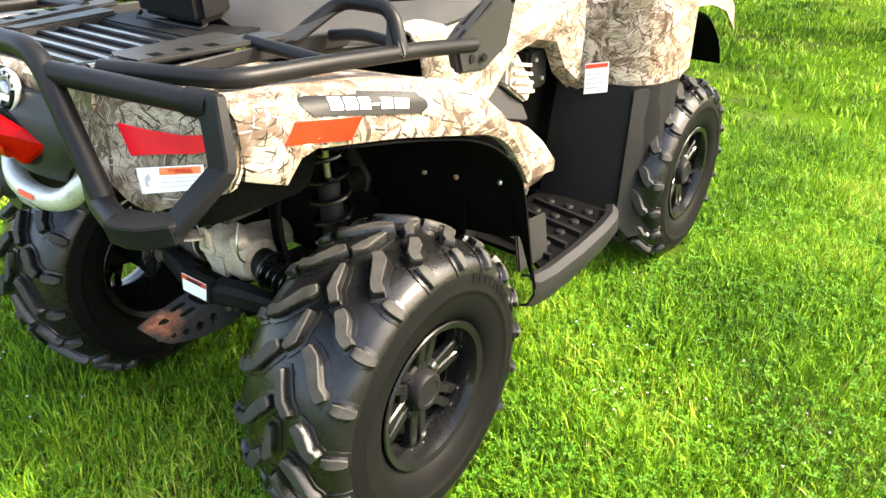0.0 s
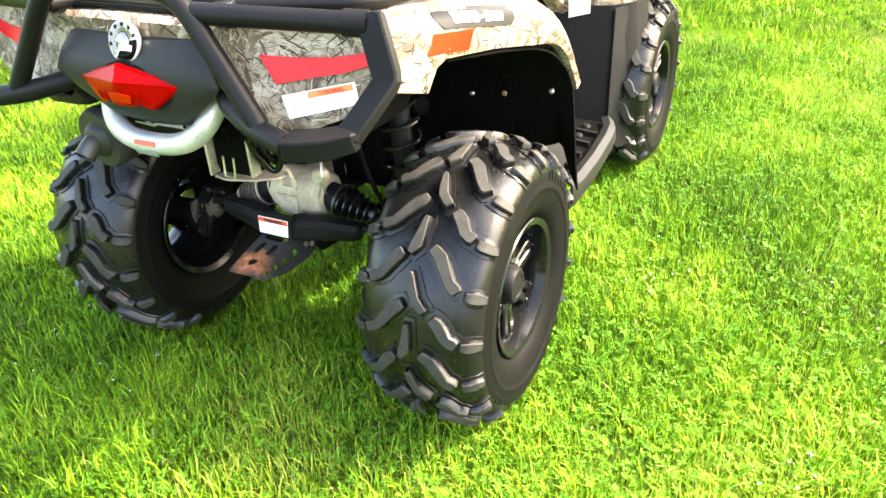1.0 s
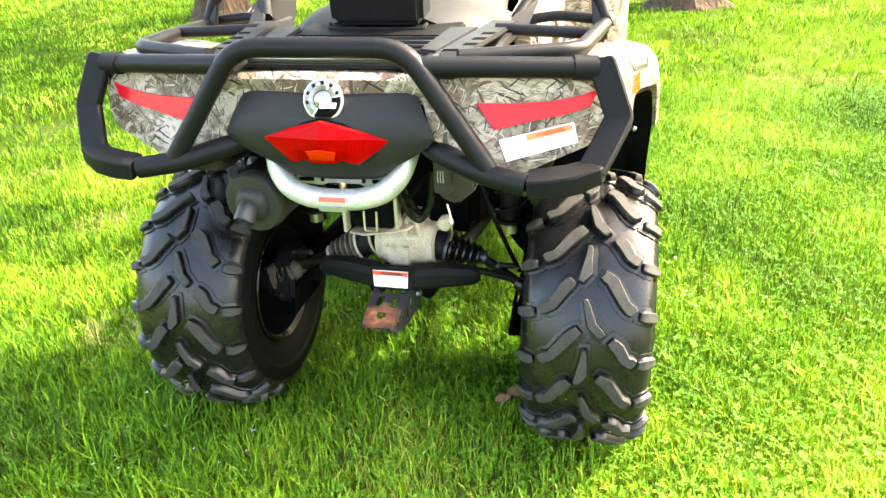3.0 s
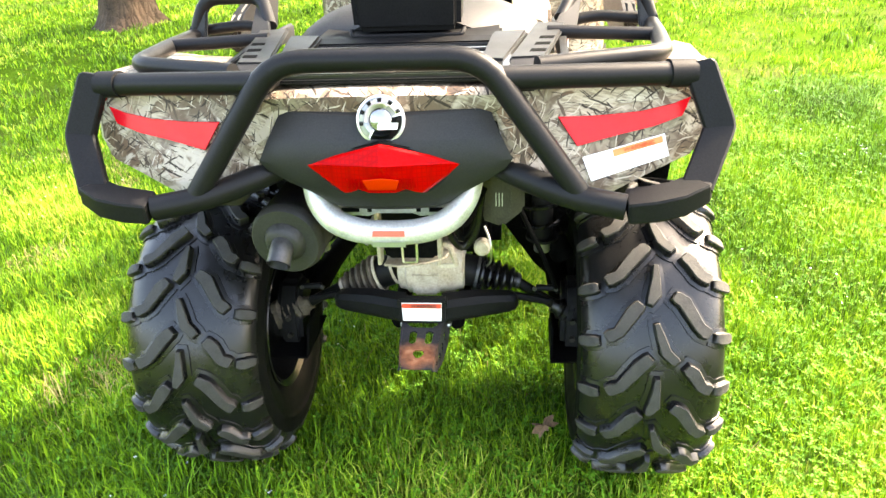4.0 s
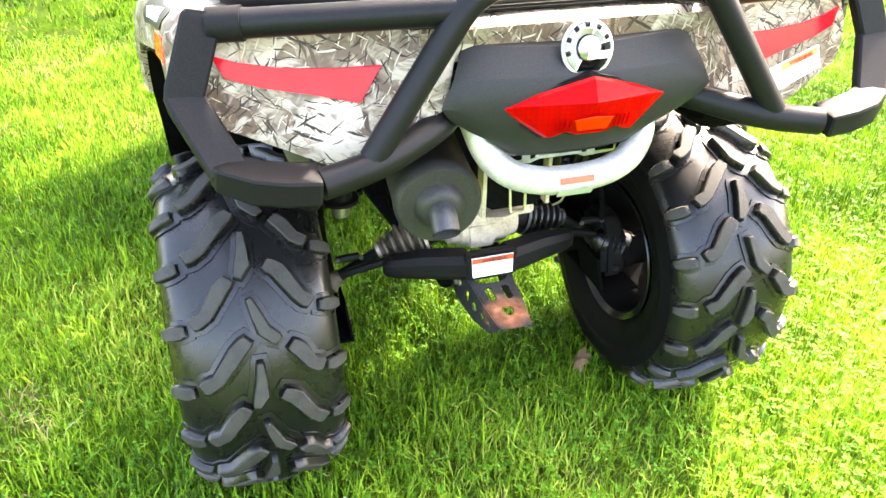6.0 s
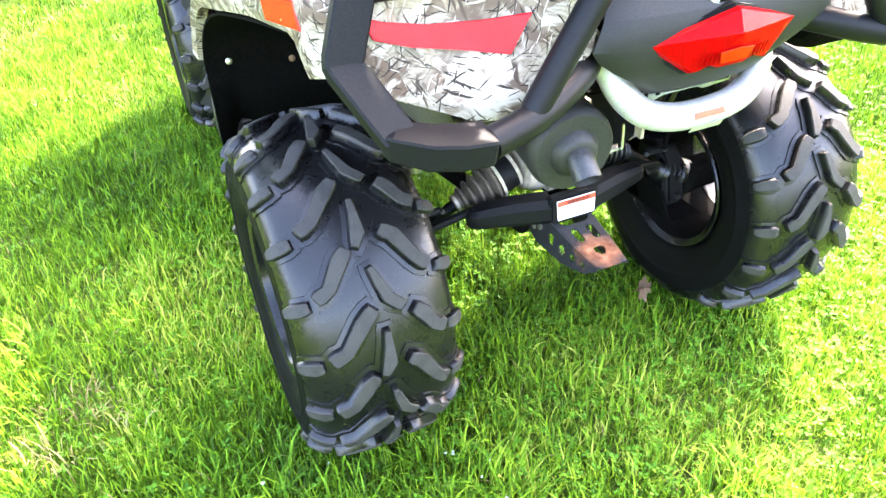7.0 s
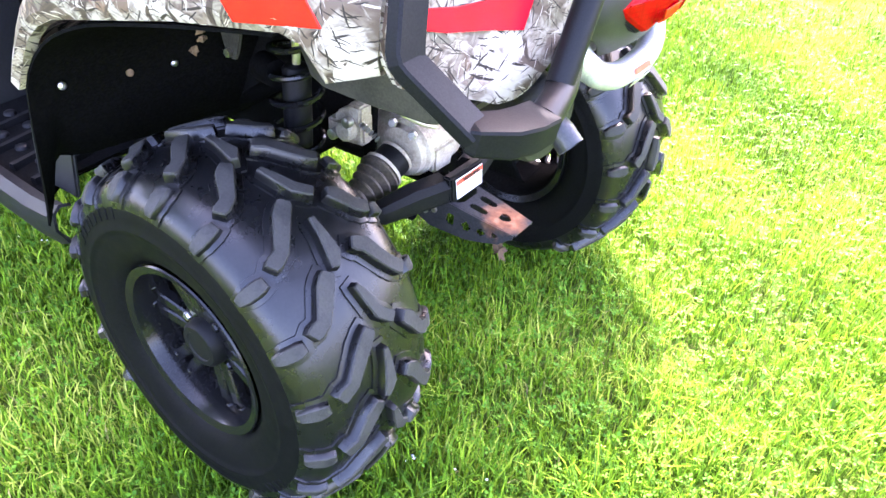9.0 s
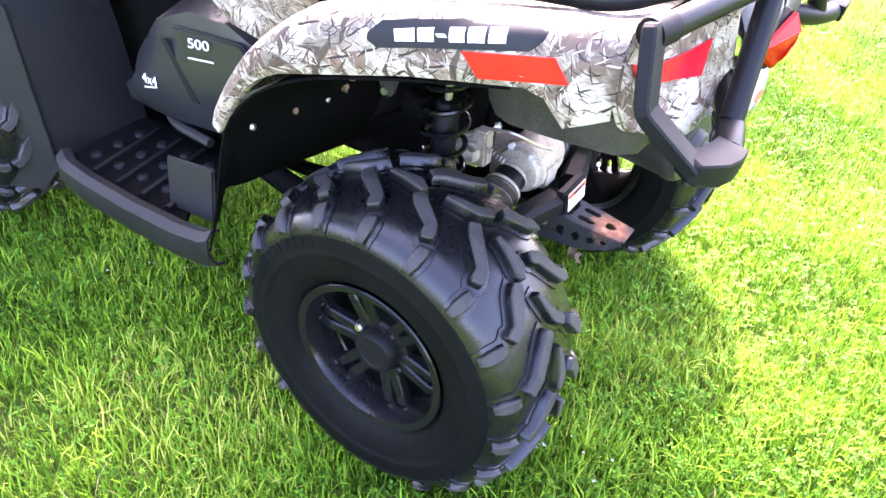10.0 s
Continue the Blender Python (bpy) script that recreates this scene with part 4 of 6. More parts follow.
    return ob


def liner(s):
    """Black plastic wheel-arch liner with its pointed mud flap."""
    line = curve_through([(-0.20, 0.862), (-0.05, 0.838), (0.10, 0.806), (0.19, 0.760), (0.250, 0.690), (0.285, 0.60), (0.315, 0.50), (0.345, 0.43)], 22)
    xs = np.r_[np.linspace(0.17, 0.46, 10), 0.480, 0.492, 0.500, 0.512, 0.53]
    grid = []
    for i, (y, z) in enumerate(line):
        row = []
        for x in xs:
            edge = np.interp(y, [-0.2, 0.12, 0.25, 0.35], [0.476, 0.528, 0.540, 0.532])
            xx = 0.17 + (x - 0.17) / 0.36 * (edge - 0.17)
            low = float(np.interp(xx, [0.17, 0.20, 0.33, 0.447, 0.485, 0.495, 0.515, 0.545], [0.50, 0.50, 0.492, 0.496, 0.512, 0.50, 0.433, 0.362]))
            zz = z if z > 0.66 else 0.66 - (0.66 - z) * (0.66 - low) / (0.66 - 0.43)
            slant = 0.05 * float(np.clip((0.86 - z) / 0.16, 0, 1)) * (1 - (xx - 0.17) / 0.36)
            row.append((s * xx, y + 0.02 * math.sin((xx - 0.17) * 7) - slant, zz - 0.004))
        grid.append(row)
    g = np.array(grid)
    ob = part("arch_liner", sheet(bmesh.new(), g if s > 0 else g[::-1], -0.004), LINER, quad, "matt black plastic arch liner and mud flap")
    for k, (x, y, z) in enumerate(((0.31, 0.270, 0.640), (0.385, 0.278, 0.645), (0.50, 0.262, 0.668))):
        bm = bmesh.new()
        lathe(bm, [(0, 0.006), (0.003, 0.006), (0.005, 0.003), (0.005, 0.0)], (s * x, y - 0.018, z), (0, -1, 0.2), 12)
        part("rivet", bm, STEEL if k != 1 else MUD, ob, "push rivet")
    return ob


for s in (1, -1):
    fender(s)
    liner(s)


def tail_panel():
    """Grey plastic centre panel with a crease."""
    rows = []
    for z, hw, y, dip in ((0.916, 0.147, -0.364, 0.008), (0.912, 0.149, -0.374, 0.008), (0.880, 0.165, -0.396, 0.003), (0.878, 0.166, -0.397, 0.003), (0.862, 0.174, -0.401, 0), (0.846, 0.182, -0.403, 0), (0.832, 0.172, -0.402, 0), (0.812, 0.145, -0.398, 0), (0.792, 0.112, -0.392, 0), (0.772, 0.090, -0.384, 0), (0.762, 0.078, -0.370, 0)):
        rows.append([(hw * t, y + 0.010 * abs(t) ** 2 + (0.006 if abs(t) > 0.99 else 0), z - dip * (1 - abs(t))) for t in np.linspace(-1, 1, 17)])
    ob = part("tail_panel", sheet(bmesh.new(), rows, 0.006), TRIM, quad, "dark grey plastic tail panel", angle=25)
    return ob


tail_panel()


def tail_light():
    out = [(-0.116, -0.392, 0.844), (0.0, -0.410, 0.878), (0.116, -0.392, 0.844), (0.060, -0.408, 0.805), (0.050, -0.409, 0.8065), (0.036, -0.411, 0.812), (0.020, -0.412, 0.8065), (-0.020, -0.412, 0.8065), (-0.036, -0.411, 0.812), (-0.048, -0.409, 0.8065), (-0.058, -0.408, 0.805)]
    n = len(out)
    bm = bmesh.new()
    c = Vector((0, -0.405, 0.842))
    slab(bm, [c + (Vector(p) - c) * 1.07 + Vector((0, 0.003, 0)) for p in out], (0, 0.02, 0), 0.002)
    housing = part("tail_light", bm, PLASTIC, quad, "tail light in a black housing")
    b2 = bmesh.new()
    ring = [b2.verts.new(p) for p in out]
    inner = [b2.verts.new(c + (Vector(p) - c) * 0.94 + Vector((0, -0.006, 0))) for p in out]
    ridge = [b2.verts.new((-0.092, -0.405, 0.846)), b2.verts.new((0.0, -0.428, 0.851)), b2.verts.new((0.092, -0.405, 0.846))]
    for i in range(n):
        b2.faces.new((ring[i - 1], ring[i], inner[i], inner[i - 1]))
    b2.faces.new((inner[0], inner[1], ridge[1], ridge[0]))
    b2.faces.new((inner[1], inner[2], ridge[2], ridge[1]))
    b2.faces.new((inner[2], inner[3], ridge[2]))
    b2.faces.new((inner[3], inner[4], inner[5], ridge[1], ridge[2]))
    for i in range(5, n - 3):
        b2.faces.new((inner[i], inner[i + 1], ridge[1]))
    b2.faces.new((inner[n - 3], inner[n - 2], inner[n - 1], ridge[0], ridge[1]))
    b2.faces.new((inner[n - 1], inner[0], ridge[0]))
    part("lens", b2, RED_LENS, housing, "faceted red lens", angle=6)
    on = lambda x, z: (x, -0.4205 - (z - 0.809) * 0.245 + 0.12 * abs(x), z)
    # orange slab on the lens stands for the bulb glowing behind it
    b3 = bmesh.new()
    slab(b3, [on(-0.020, 0.814), on(0.020, 0.814), on(0.026, 0.830), on(0.0, 0.834), on(-0.026, 0.830)], (0, -0.0018, 0), 0.0008, 1)
    part("bulb_glow", b3, ORANGE_GLOW, housing, "orange glow of the bulb, laid on the lens as colour")
    b4 = bmesh.new()
    slab(b4, [c + (Vector(p) - c) * 0.96 + Vector((0, 0.0035, 0)) for p in out], (0, 0.004, 0))
    part("reflector_bowl", b4, RED_REFLECTOR, housing)
    for x in (-0.048, -0.042, -0.036, -0.030, 0.030, 0.036, 0.042, 0.048):
        b5 = bmesh.new()
        p, q = Vector(on(x, 0.8155)), Vector(on(x, 0.832))
        sweep(b5, [p + Vector((0, -0.0012, 0)), q + Vector((0, -0.0012, 0))], 0.0009, 6)
        part("lens_rib", b5, RED_LENS, housing)
    for x in (-0.112, 0.112):
        b5 = bmesh.new()
        sweep(b5, [(x * 0.86, -0.4035, 0.8465), (0.0, -0.4285, 0.8515)], 0.0012, 6)
        part("lens_ridge", b5, RED_LENS, housing)


tail_light()


def emblem():
    """Round silver badge, its lettering left as plain shapes."""
    m = facing((0, -0.381, 0.903), (1, 0, 0), (0, 0.28, 1))
    bm = bmesh.new()
    lathe(bm, [(-0.004, 0.030), (0.004, 0.0345), (0.006, 0.0340), (0.007, 0.031), (0.0055, 0.030), (0.0055, 0.0)], m.translation, m.col[2].to_3d(), 40)
    ob = part("emblem", bm, SILVER, quad, "round silver emblem with grey marks")
    put = lambda u, v, w=0.007: m @ Vector((u, v, w))
    b2 = bmesh.new()
    lathe(b2, [(0.0, 0.0155), (0.004, 0.0150), (0.0065, 0.011), (0.007, 0.0)], put(0.001, 0.0, 0.0056), m.col[2].to_3d(), 24)
    part("emblem_dome", b2, DOME, ob, "silver-grey dome")
    axis = m.col[2].to_3d()

    def sector(name, a0, a1, r0, r1, lift, mat, label=""):
        b3 = bmesh.new()
        steps = max(2, int(abs(a1 - a0) / 8))
        angles = [radians(a0 + (a1 - a0) * i / steps) for i in range(steps + 1)]
        for p, q in zip(angles, angles[1:]):
            slab(b3, [put(r * math.cos(t), r * math.sin(t), lift) for r, t in ((r0, p), (r1, p), (r1, q), (r0, q))], axis * 0.0008)
        bmesh.ops.remove_doubles(b3, verts=b3.verts, dist=0.00005)
        part(name, b3, mat, ob, label)

    sector("emblem_field", 0, 360, 0.0150, 0.0298, 0.0056, GREY_PLASTIC, "dark field of the emblem")
    sector("emblem_ring", 12, 238, 0.0162, 0.0296, 0.0066, DECAL, "white toothed ring")
    for k in range(6):
        a = 190 - 33 * k
        sector("emblem_notch", a - 6, a + 6, 0.0245, 0.0298, 0.0076, GREY_PLASTIC)
    b4 = bmesh.new()
    slab(b4, [put(-0.004, -0.013, 0.0130), put(0.024, -0.013, 0.0130), put(0.026, -0.004, 0.0130), put(-0.002, -0.004, 0.0130)], axis * 0.001)
    part("emblem_bar", b4, DECAL, ob, "plain white bar")


emblem()


# -- bumper --
def bumper():
    bm = tube([(-0.272, -0.412, 0.806), (-0.142, -0.392, 0.989), (0.142, -0.392, 0.989), (0.272, -0.412, 0.806)], 0.0165, 16, 0.045)
    ob = part("rear_bumper", bm, TUBE, quad, "black powder-coated tubular rear bumper")
    for s in (1, -1):
        part("top_rail", tube([(s * 0.160, -0.392, 0.961), (s * 0.425, -0.326, 0.946)], 0.0165, 16), TUBE, ob)
        part("lower_rail", tube([(s * 0.120, -0.24, 0.822), (s * 0.155, -0.36, 0.826), (s * 0.262, -0.412, 0.799), (s * 0.335, -0.430, 0.791)], 0.0185, 16, 0.06), TUBE, ob)
        part("brace", tube([(s * 0.16, -0.385, 0.955), (s * 0.16, -0.25, 0.945)], 0.012, 10), TUBE, ob)
        strap = [(-1, -0.30), (-0.86, -0.42), (0.86, -0.42), (1, -0.30), (1, 0.30), (0.86, 0.42), (-0.86, 0.42), (-1, 0.30)]
        b2 = bmesh.new()
        line = [Vector((s * 0.433, -0.328, 0.963)), Vector((s * 0.434, -0.329, 0.958))]
        line += rounded([(s * 0.436, -0.331, 0.952), (s * 0.466, -0.350, 0.876), (s * 0.430, -0.409, 0.810)], 0.006, 2)
        sweep(b2, line, [0.016, 0.0200] + [0.0212] * (len(line) - 2), section=strap, up=(0, 1, 0))
        part("bumper_end", b2, PLASTIC, ob, "angular black plastic bumper corner", angle=16)
        b2 = bmesh.new()
        flat = [(-1, -0.58), (-0.92, -0.72), (0.92, -0.72), (1, -0.58), (1, 0.58), (0.92, 0.72), (-0.92, 0.72), (-1, 0.58)]
        sweep(b2, [(s * 0.4365, -0.404, 0.8090), (s * 0.434, -0.407, 0.8080), (s * 0.402, -0.426, 0.8015), (s * 0.372, -0.4305, 0.7965), (s * 0.339, -0.431, 0.7930), (s * 0.336, -0.431, 0.7928)], [0.0165, 0.0200, 0.0225, 0.0228, 0.0218, 0.0200], section=flat, up=(0, 0, 1))
        part("bumper_foot", b2, PLASTIC, ob, "flat-topped black plastic foot of the bumper", angle=26)
        part("clamp", tube([(s * 0.392, -0.334, 0.9480), (s * 0.428, -0.325, 0.9460)], 0.0195, 16), PLASTIC, ob)


bumper()


def tow_loop():
    half = [(0.118, -0.280, 0.815), (0.121, -0.334, 0.800), (0.112, -0.356, 0.768), (0.088, -0.372, 0.743), (0.050, -0.380, 0.731), (0.0, -0.382, 0.728)]
    bm = tube([(-x, y, z) for x, y, z in half] + half[-2::-1], 0.0188, 18, 0.022)
    ob = part("grab_loop", bm, ALU, quad, "bare aluminium tube loop under the tail light")
    b2 = bmesh.new()
    slab(b2, [(-0.024, -0.3985, 0.7400), (0.024, -0.3985, 0.7400), (0.024, -0.4012, 0.7320), (-0.024, -0.4012, 0.7320)], (0, -0.0006, 0))
    part("loop_label", b2, LABEL_RED, ob, "faded red label")
    b3 = bmesh.new()
    slab(b3, [(-0.026, -0.4012, 0.7230), (0.024, -0.4012, 0.7230), (0.024, -0.3955, 0.7120), (-0.026, -0.3955, 0.7120)], (0, -0.0008, 0))
    part("loop_tag", b3, SILVER, ob)
    b4 = bmesh.new()
    slab(b4, [(-0.088, -0.336, 0.757), (-0.045, -0.342, 0.754), (-0.03, -0.334, 0.752), (0.03, -0.334, 0.752), (0.045, -0.342, 0.754), (0.088, -0.336, 0.757), (0.088, -0.29, 0.757), (-0.088, -0.29, 0.757)], (0, 0, -0.004), 0.001, 1)
    br = part("latch_plate", b4, ALU, quad, "slotted steel mounting plate")
    b5 = bmesh.new()
    slab(b5, [(-0.088, -0.338, 0.757), (-0.030, -0.340, 0.754), (-0.022, -0.338, 0.750), (0.022, -0.338, 0.750), (0.030, -0.340, 0.754), (0.088, -0.338, 0.757), (0.088, -0.336, 0.738), (0.040, -0.338, 0.736), (0.028, -0.338, 0.742), (-0.028, -0.338, 0.742), (-0.040, -0.338, 0.736), (-0.088, -0.336, 0.738)], (0, 0.004, 0), 0.0008, 1)
    part("plate_edge", b5, ALU, br)
    for x, w, h in ((-0.068, 0.014, 0.0035), (-0.038, 0.0035, 0.0035), (0.038, 0.0035, 0.0035), (0.068, 0.014, 0.0035)):
        b5 = bmesh.new()
        slab(b5, [(x - w, -0.3410, 0.7475 - h), (x + w, -0.3410, 0.7475 - h), (x + w, -0.3410, 0.7475 + h), (x - w, -0.3410, 0.7475 + h)], (0, 0.002, 0), 0.0006, 1)
        part("slot", b5, LINER, br)


tow_loop()


# -- rear rack, seat --
def rack():
    bm = bmesh.new()
    slab(bm, [(-0.19, -0.345, 0.944), (0.19, -0.345, 0.944), (0.19, -0.11, 0.940), (-0.19, -0.11, 0.940)], (0, 0, 0.006), 0.003)
    ob = part("rear_rack", bm, PLASTIC, quad, "black steel and plastic rear luggage rack")
    for k in range(6):
        y = -0.335 + 0.040 * k
        b2 = bmesh.new()
        box(b2, (-0.165, y, 0.949 - 0.0008 * k), (0.165, y + 0.014, 0.957 - 0.0008 * k), 0.002)
        part("slat", b2, SLAT, ob)
    for x in (-0.172, 0.172):
        b2 = bmesh.new()
        sweep(b2, [(x, -0.340, 0.954), (x, -0.11, 0.950)], 0.008, section=[(-1, -1), (1, -1), (1, 0.6), (0.6, 1), (-0.6, 1), (-1, 0.6)])
        part("slat_rail", b2, SLAT, ob)
    b2 = bmesh.new()
    slab(b2, [(-0.185, -0.135, 0.955), (0.185, -0.135, 0.955), (0.178, -0.09, 0.958), (-0.178, -0.09, 0.958)], (0, 0.01, -0.03), 0.006)
    part("front_bar", b2, PLASTIC, ob)
    for s in (1, -1):
        part("side_tube", tube([(s * 0.215, -0.345, 0.964), (s * 0.398, -0.268, 0.961), (s * 0.415, -0.10, 0.953), (s * 0.432, 0.10, 0.938), (s * 0.420, 0.26, 0.915)], 0.0135, 14, 0.035), TUBE, ob)
        part("cross_tube", tube([(s * 0.235, -0.105, 0.962), (s * 0.413, -0.105, 0.954)], 0.011, 12), TUBE, ob)
        part("cross_tube", tube([(s * 0.275, 0.04, 0.950), (s * 0.33, 0.06, 0.957), (s * 0.420, 0.06, 0.948)], 0.0105, 12, 0.04), TUBE, ob)
        part("grab_bow", tube([(s * 0.428, 0.045, 0.945), (s * 0.404, 0.055, 1.008), (s * 0.292, 0.055, 1.008), (s * 0.262, -0.01, 0.965)], 0.0125, 14, 0.030), TUBE, ob, "upright tubular grab bow")
        for inner, name in ((0, "bow_foot"), (1, "bow_foot")):
            b3 = bmesh.new()
            if inner:
                slab(b3, [(s * 0.302, 0.050, 1.000), (s * 0.284, 0.050, 1.004), (s * 0.250, -0.050, 0.962), (s * 0.288, -0.050, 0.958)], (0, 0.008, 0), 0.003)
            else:
                slab(b3, [(s * 0.396, 0.048, 1.004), (s * 0.410, 0.048, 1.000), (s * 0.446, 0.030, 0.940), (s * 0.404, 0.030, 0.936)], (0, 0.010, 0), 0.003)
            part(name, b3, TRIM, ob, "flat tapered foot of the grab bow")
        b3 = bmesh.new()
        slab(b3, [(s * 0.176, -0.300, 0.958), (s * 0.228, -0.296, 0.958), (s * 0.270, -0.050, 0.958), (s * 0.218, -0.045, 0.958)], (0, 0, 0.009), 0.003)
        plate = part("mounting_plate", b3, TRIM, ob, "cast black mounting plate with slots")
        b3 = bmesh.new()
        slab(b3, [(s * 0.175, -0.303, 0.966), (s * 0.227, -0.299, 0.966), (s * 0.214, -0.366, 0.940), (s * 0.178, -0.368, 0.940)], (0, 0.006, -0.008), 0.003)
        part("plate_front", b3, TRIM, plate)
        for k in range(3):
            b4 = bmesh.new()
            y, z = -0.268 + 0.044 * k, 0.9655
            x = 0.205 + 0.0075 * k
            slab(b4, [(s * x, y, z), (s * (x + 0.023), y, z), (s * (x + 0.026), y + 0.018, z), (s * (x + 0.003), y + 0.018, z)], (0, 0, 0.0022), 0.0008, 1)
            part("plate_slot", b4, LINER, plate)
        b4 = bmesh.new()
        lathe(b4, [(-0.002, 0.009), (0.0016, 0.009), (0.0016, 0.0)], (s * 0.2005, -0.3375, 0.9525), (0, -0.36, 0.93), 16)
        part("plate_hole", b4, LINER, plate)
        b4 = bmesh.new()
        slab(b4, [(s * 0.134, -0.285, 0.946), (s * 0.170, -0.300, 0.946), (s * 0.204, -0.090, 0.946), (s * 0.146, -0.095, 0.946)], (0, 0, 0.018), 0.004)
        part("rack_block", b4, TRIM, ob, "grey plastic filler block")
        b5 = bmesh.new()
        slab(b5, [(s * 0.250, -0.32, 0.957), (s * 0.255, -0.10, 0.957), (s * 0.250, 0.10, 0.950), (s * 0.250, 0.10, 0.920), (s * 0.250, -0.32, 0.945)], (s * 0.012, 0, 0), 0.003)
        part("side_plate", b5, GREY_PLASTIC, ob)
        b6 = bmesh.new()
        slab(b6, [(s * 0.425, 0.195, 0.930), (s * 0.430, 0.24, 0.945), (s * 0.415, 0.34, 0.985), (s * 0.400, 0.44, 0.980), (s * 0.405, 0.40, 0.880), (s * 0.425, 0.30, 0.858), (s * 0.430, 0.21, 0.870)], (-s * 0.028, 0, 0.004), 0.007)
        br = part("rack_bracket", b6, TRIM, ob, "grey plastic rack end bracket with two bolts")
        for y, z in ((0.245, 0.893), (0.285, 0.888)):
            b7 = bmesh.new()
            lathe(b7, [(0, 0.009), (0.003, 0.008), (0.003, 0.0)], (s * 0.427, y, z), (s, 0, 0), 12)
            part("bracket_bolt", b7, PLASTIC, br)
        part("side_tube", tube([(s * 0.300, 0.085, 1.010), (s * 0.345, 0.30, 0.995), (s * 0.402, 0.42, 0.975)], 0.011, 12, 0.05), TUBE, ob)


rack()


def seat():
    rows = []
    for y, hw, top, low in ((-0.035, 0.12, 0.975, 0.950), (0.0, 0.205, 0.990, 0.930), (0.06, 0.245, 1.000, 0.915), (0.20, 0.250, 0.985, 0.90), (0.40, 0.200, 0.955, 0.88), (0.60, 0.15, 0.945, 0.87), (0.80, 0.125, 0.965, 0.88), (0.92, 0.11, 0.99, 0.90)):
        rows.append([(hw * t, y, low + (top - low) * max(0.0, 1 - abs(t) ** 3.2)) for t in np.linspace(-1, 1, 15)])
    ob = part("seat", sheet(bmesh.new(), rows, -0.03), PALE_VINYL, quad, "grey vinyl saddle")
    for s in (1, -1):
        part("seat_piping", tube([(s * hw * 1.0, y, low + 0.004) for y, hw, low in ((0.0, 0.205, 0.930), (0.06, 0.245, 0.915), (0.20, 0.250, 0.90), (0.40, 0.200, 0.88), (0.60, 0.15, 0.87))], 0.004, 6), VINYL, ob)
    bm = bmesh.new()
    slab(bm, [(-0.092, -0.085, 0.962), (0.092, -0.085, 0.962), (0.100, -0.105, 1.20), (0.085, -0.112, 1.25), (-0.085, -0.112, 1.25), (-0.100, -0.105, 1.20)], (0, 0.075, 0.008), 0.012, 3)
    pad = part("backrest", bm, VINYL, quad, "black padded vinyl backrest")
    part("backrest_piping", tube([(-0.097, -0.075, 0.966), (-0.094, -0.089, 0.958), (0.094, -0.089, 0.958), (0.097, -0.075, 0.966)], 0.004, 8, 0.01), VINYL, pad)
    b3 = bmesh.new()
    box(b3, (-0.16, -0.10, 0.940), (0.16, 0.0, 0.957), 0.005)
    part("backrest_base", b3, PLASTIC, pad)


seat()


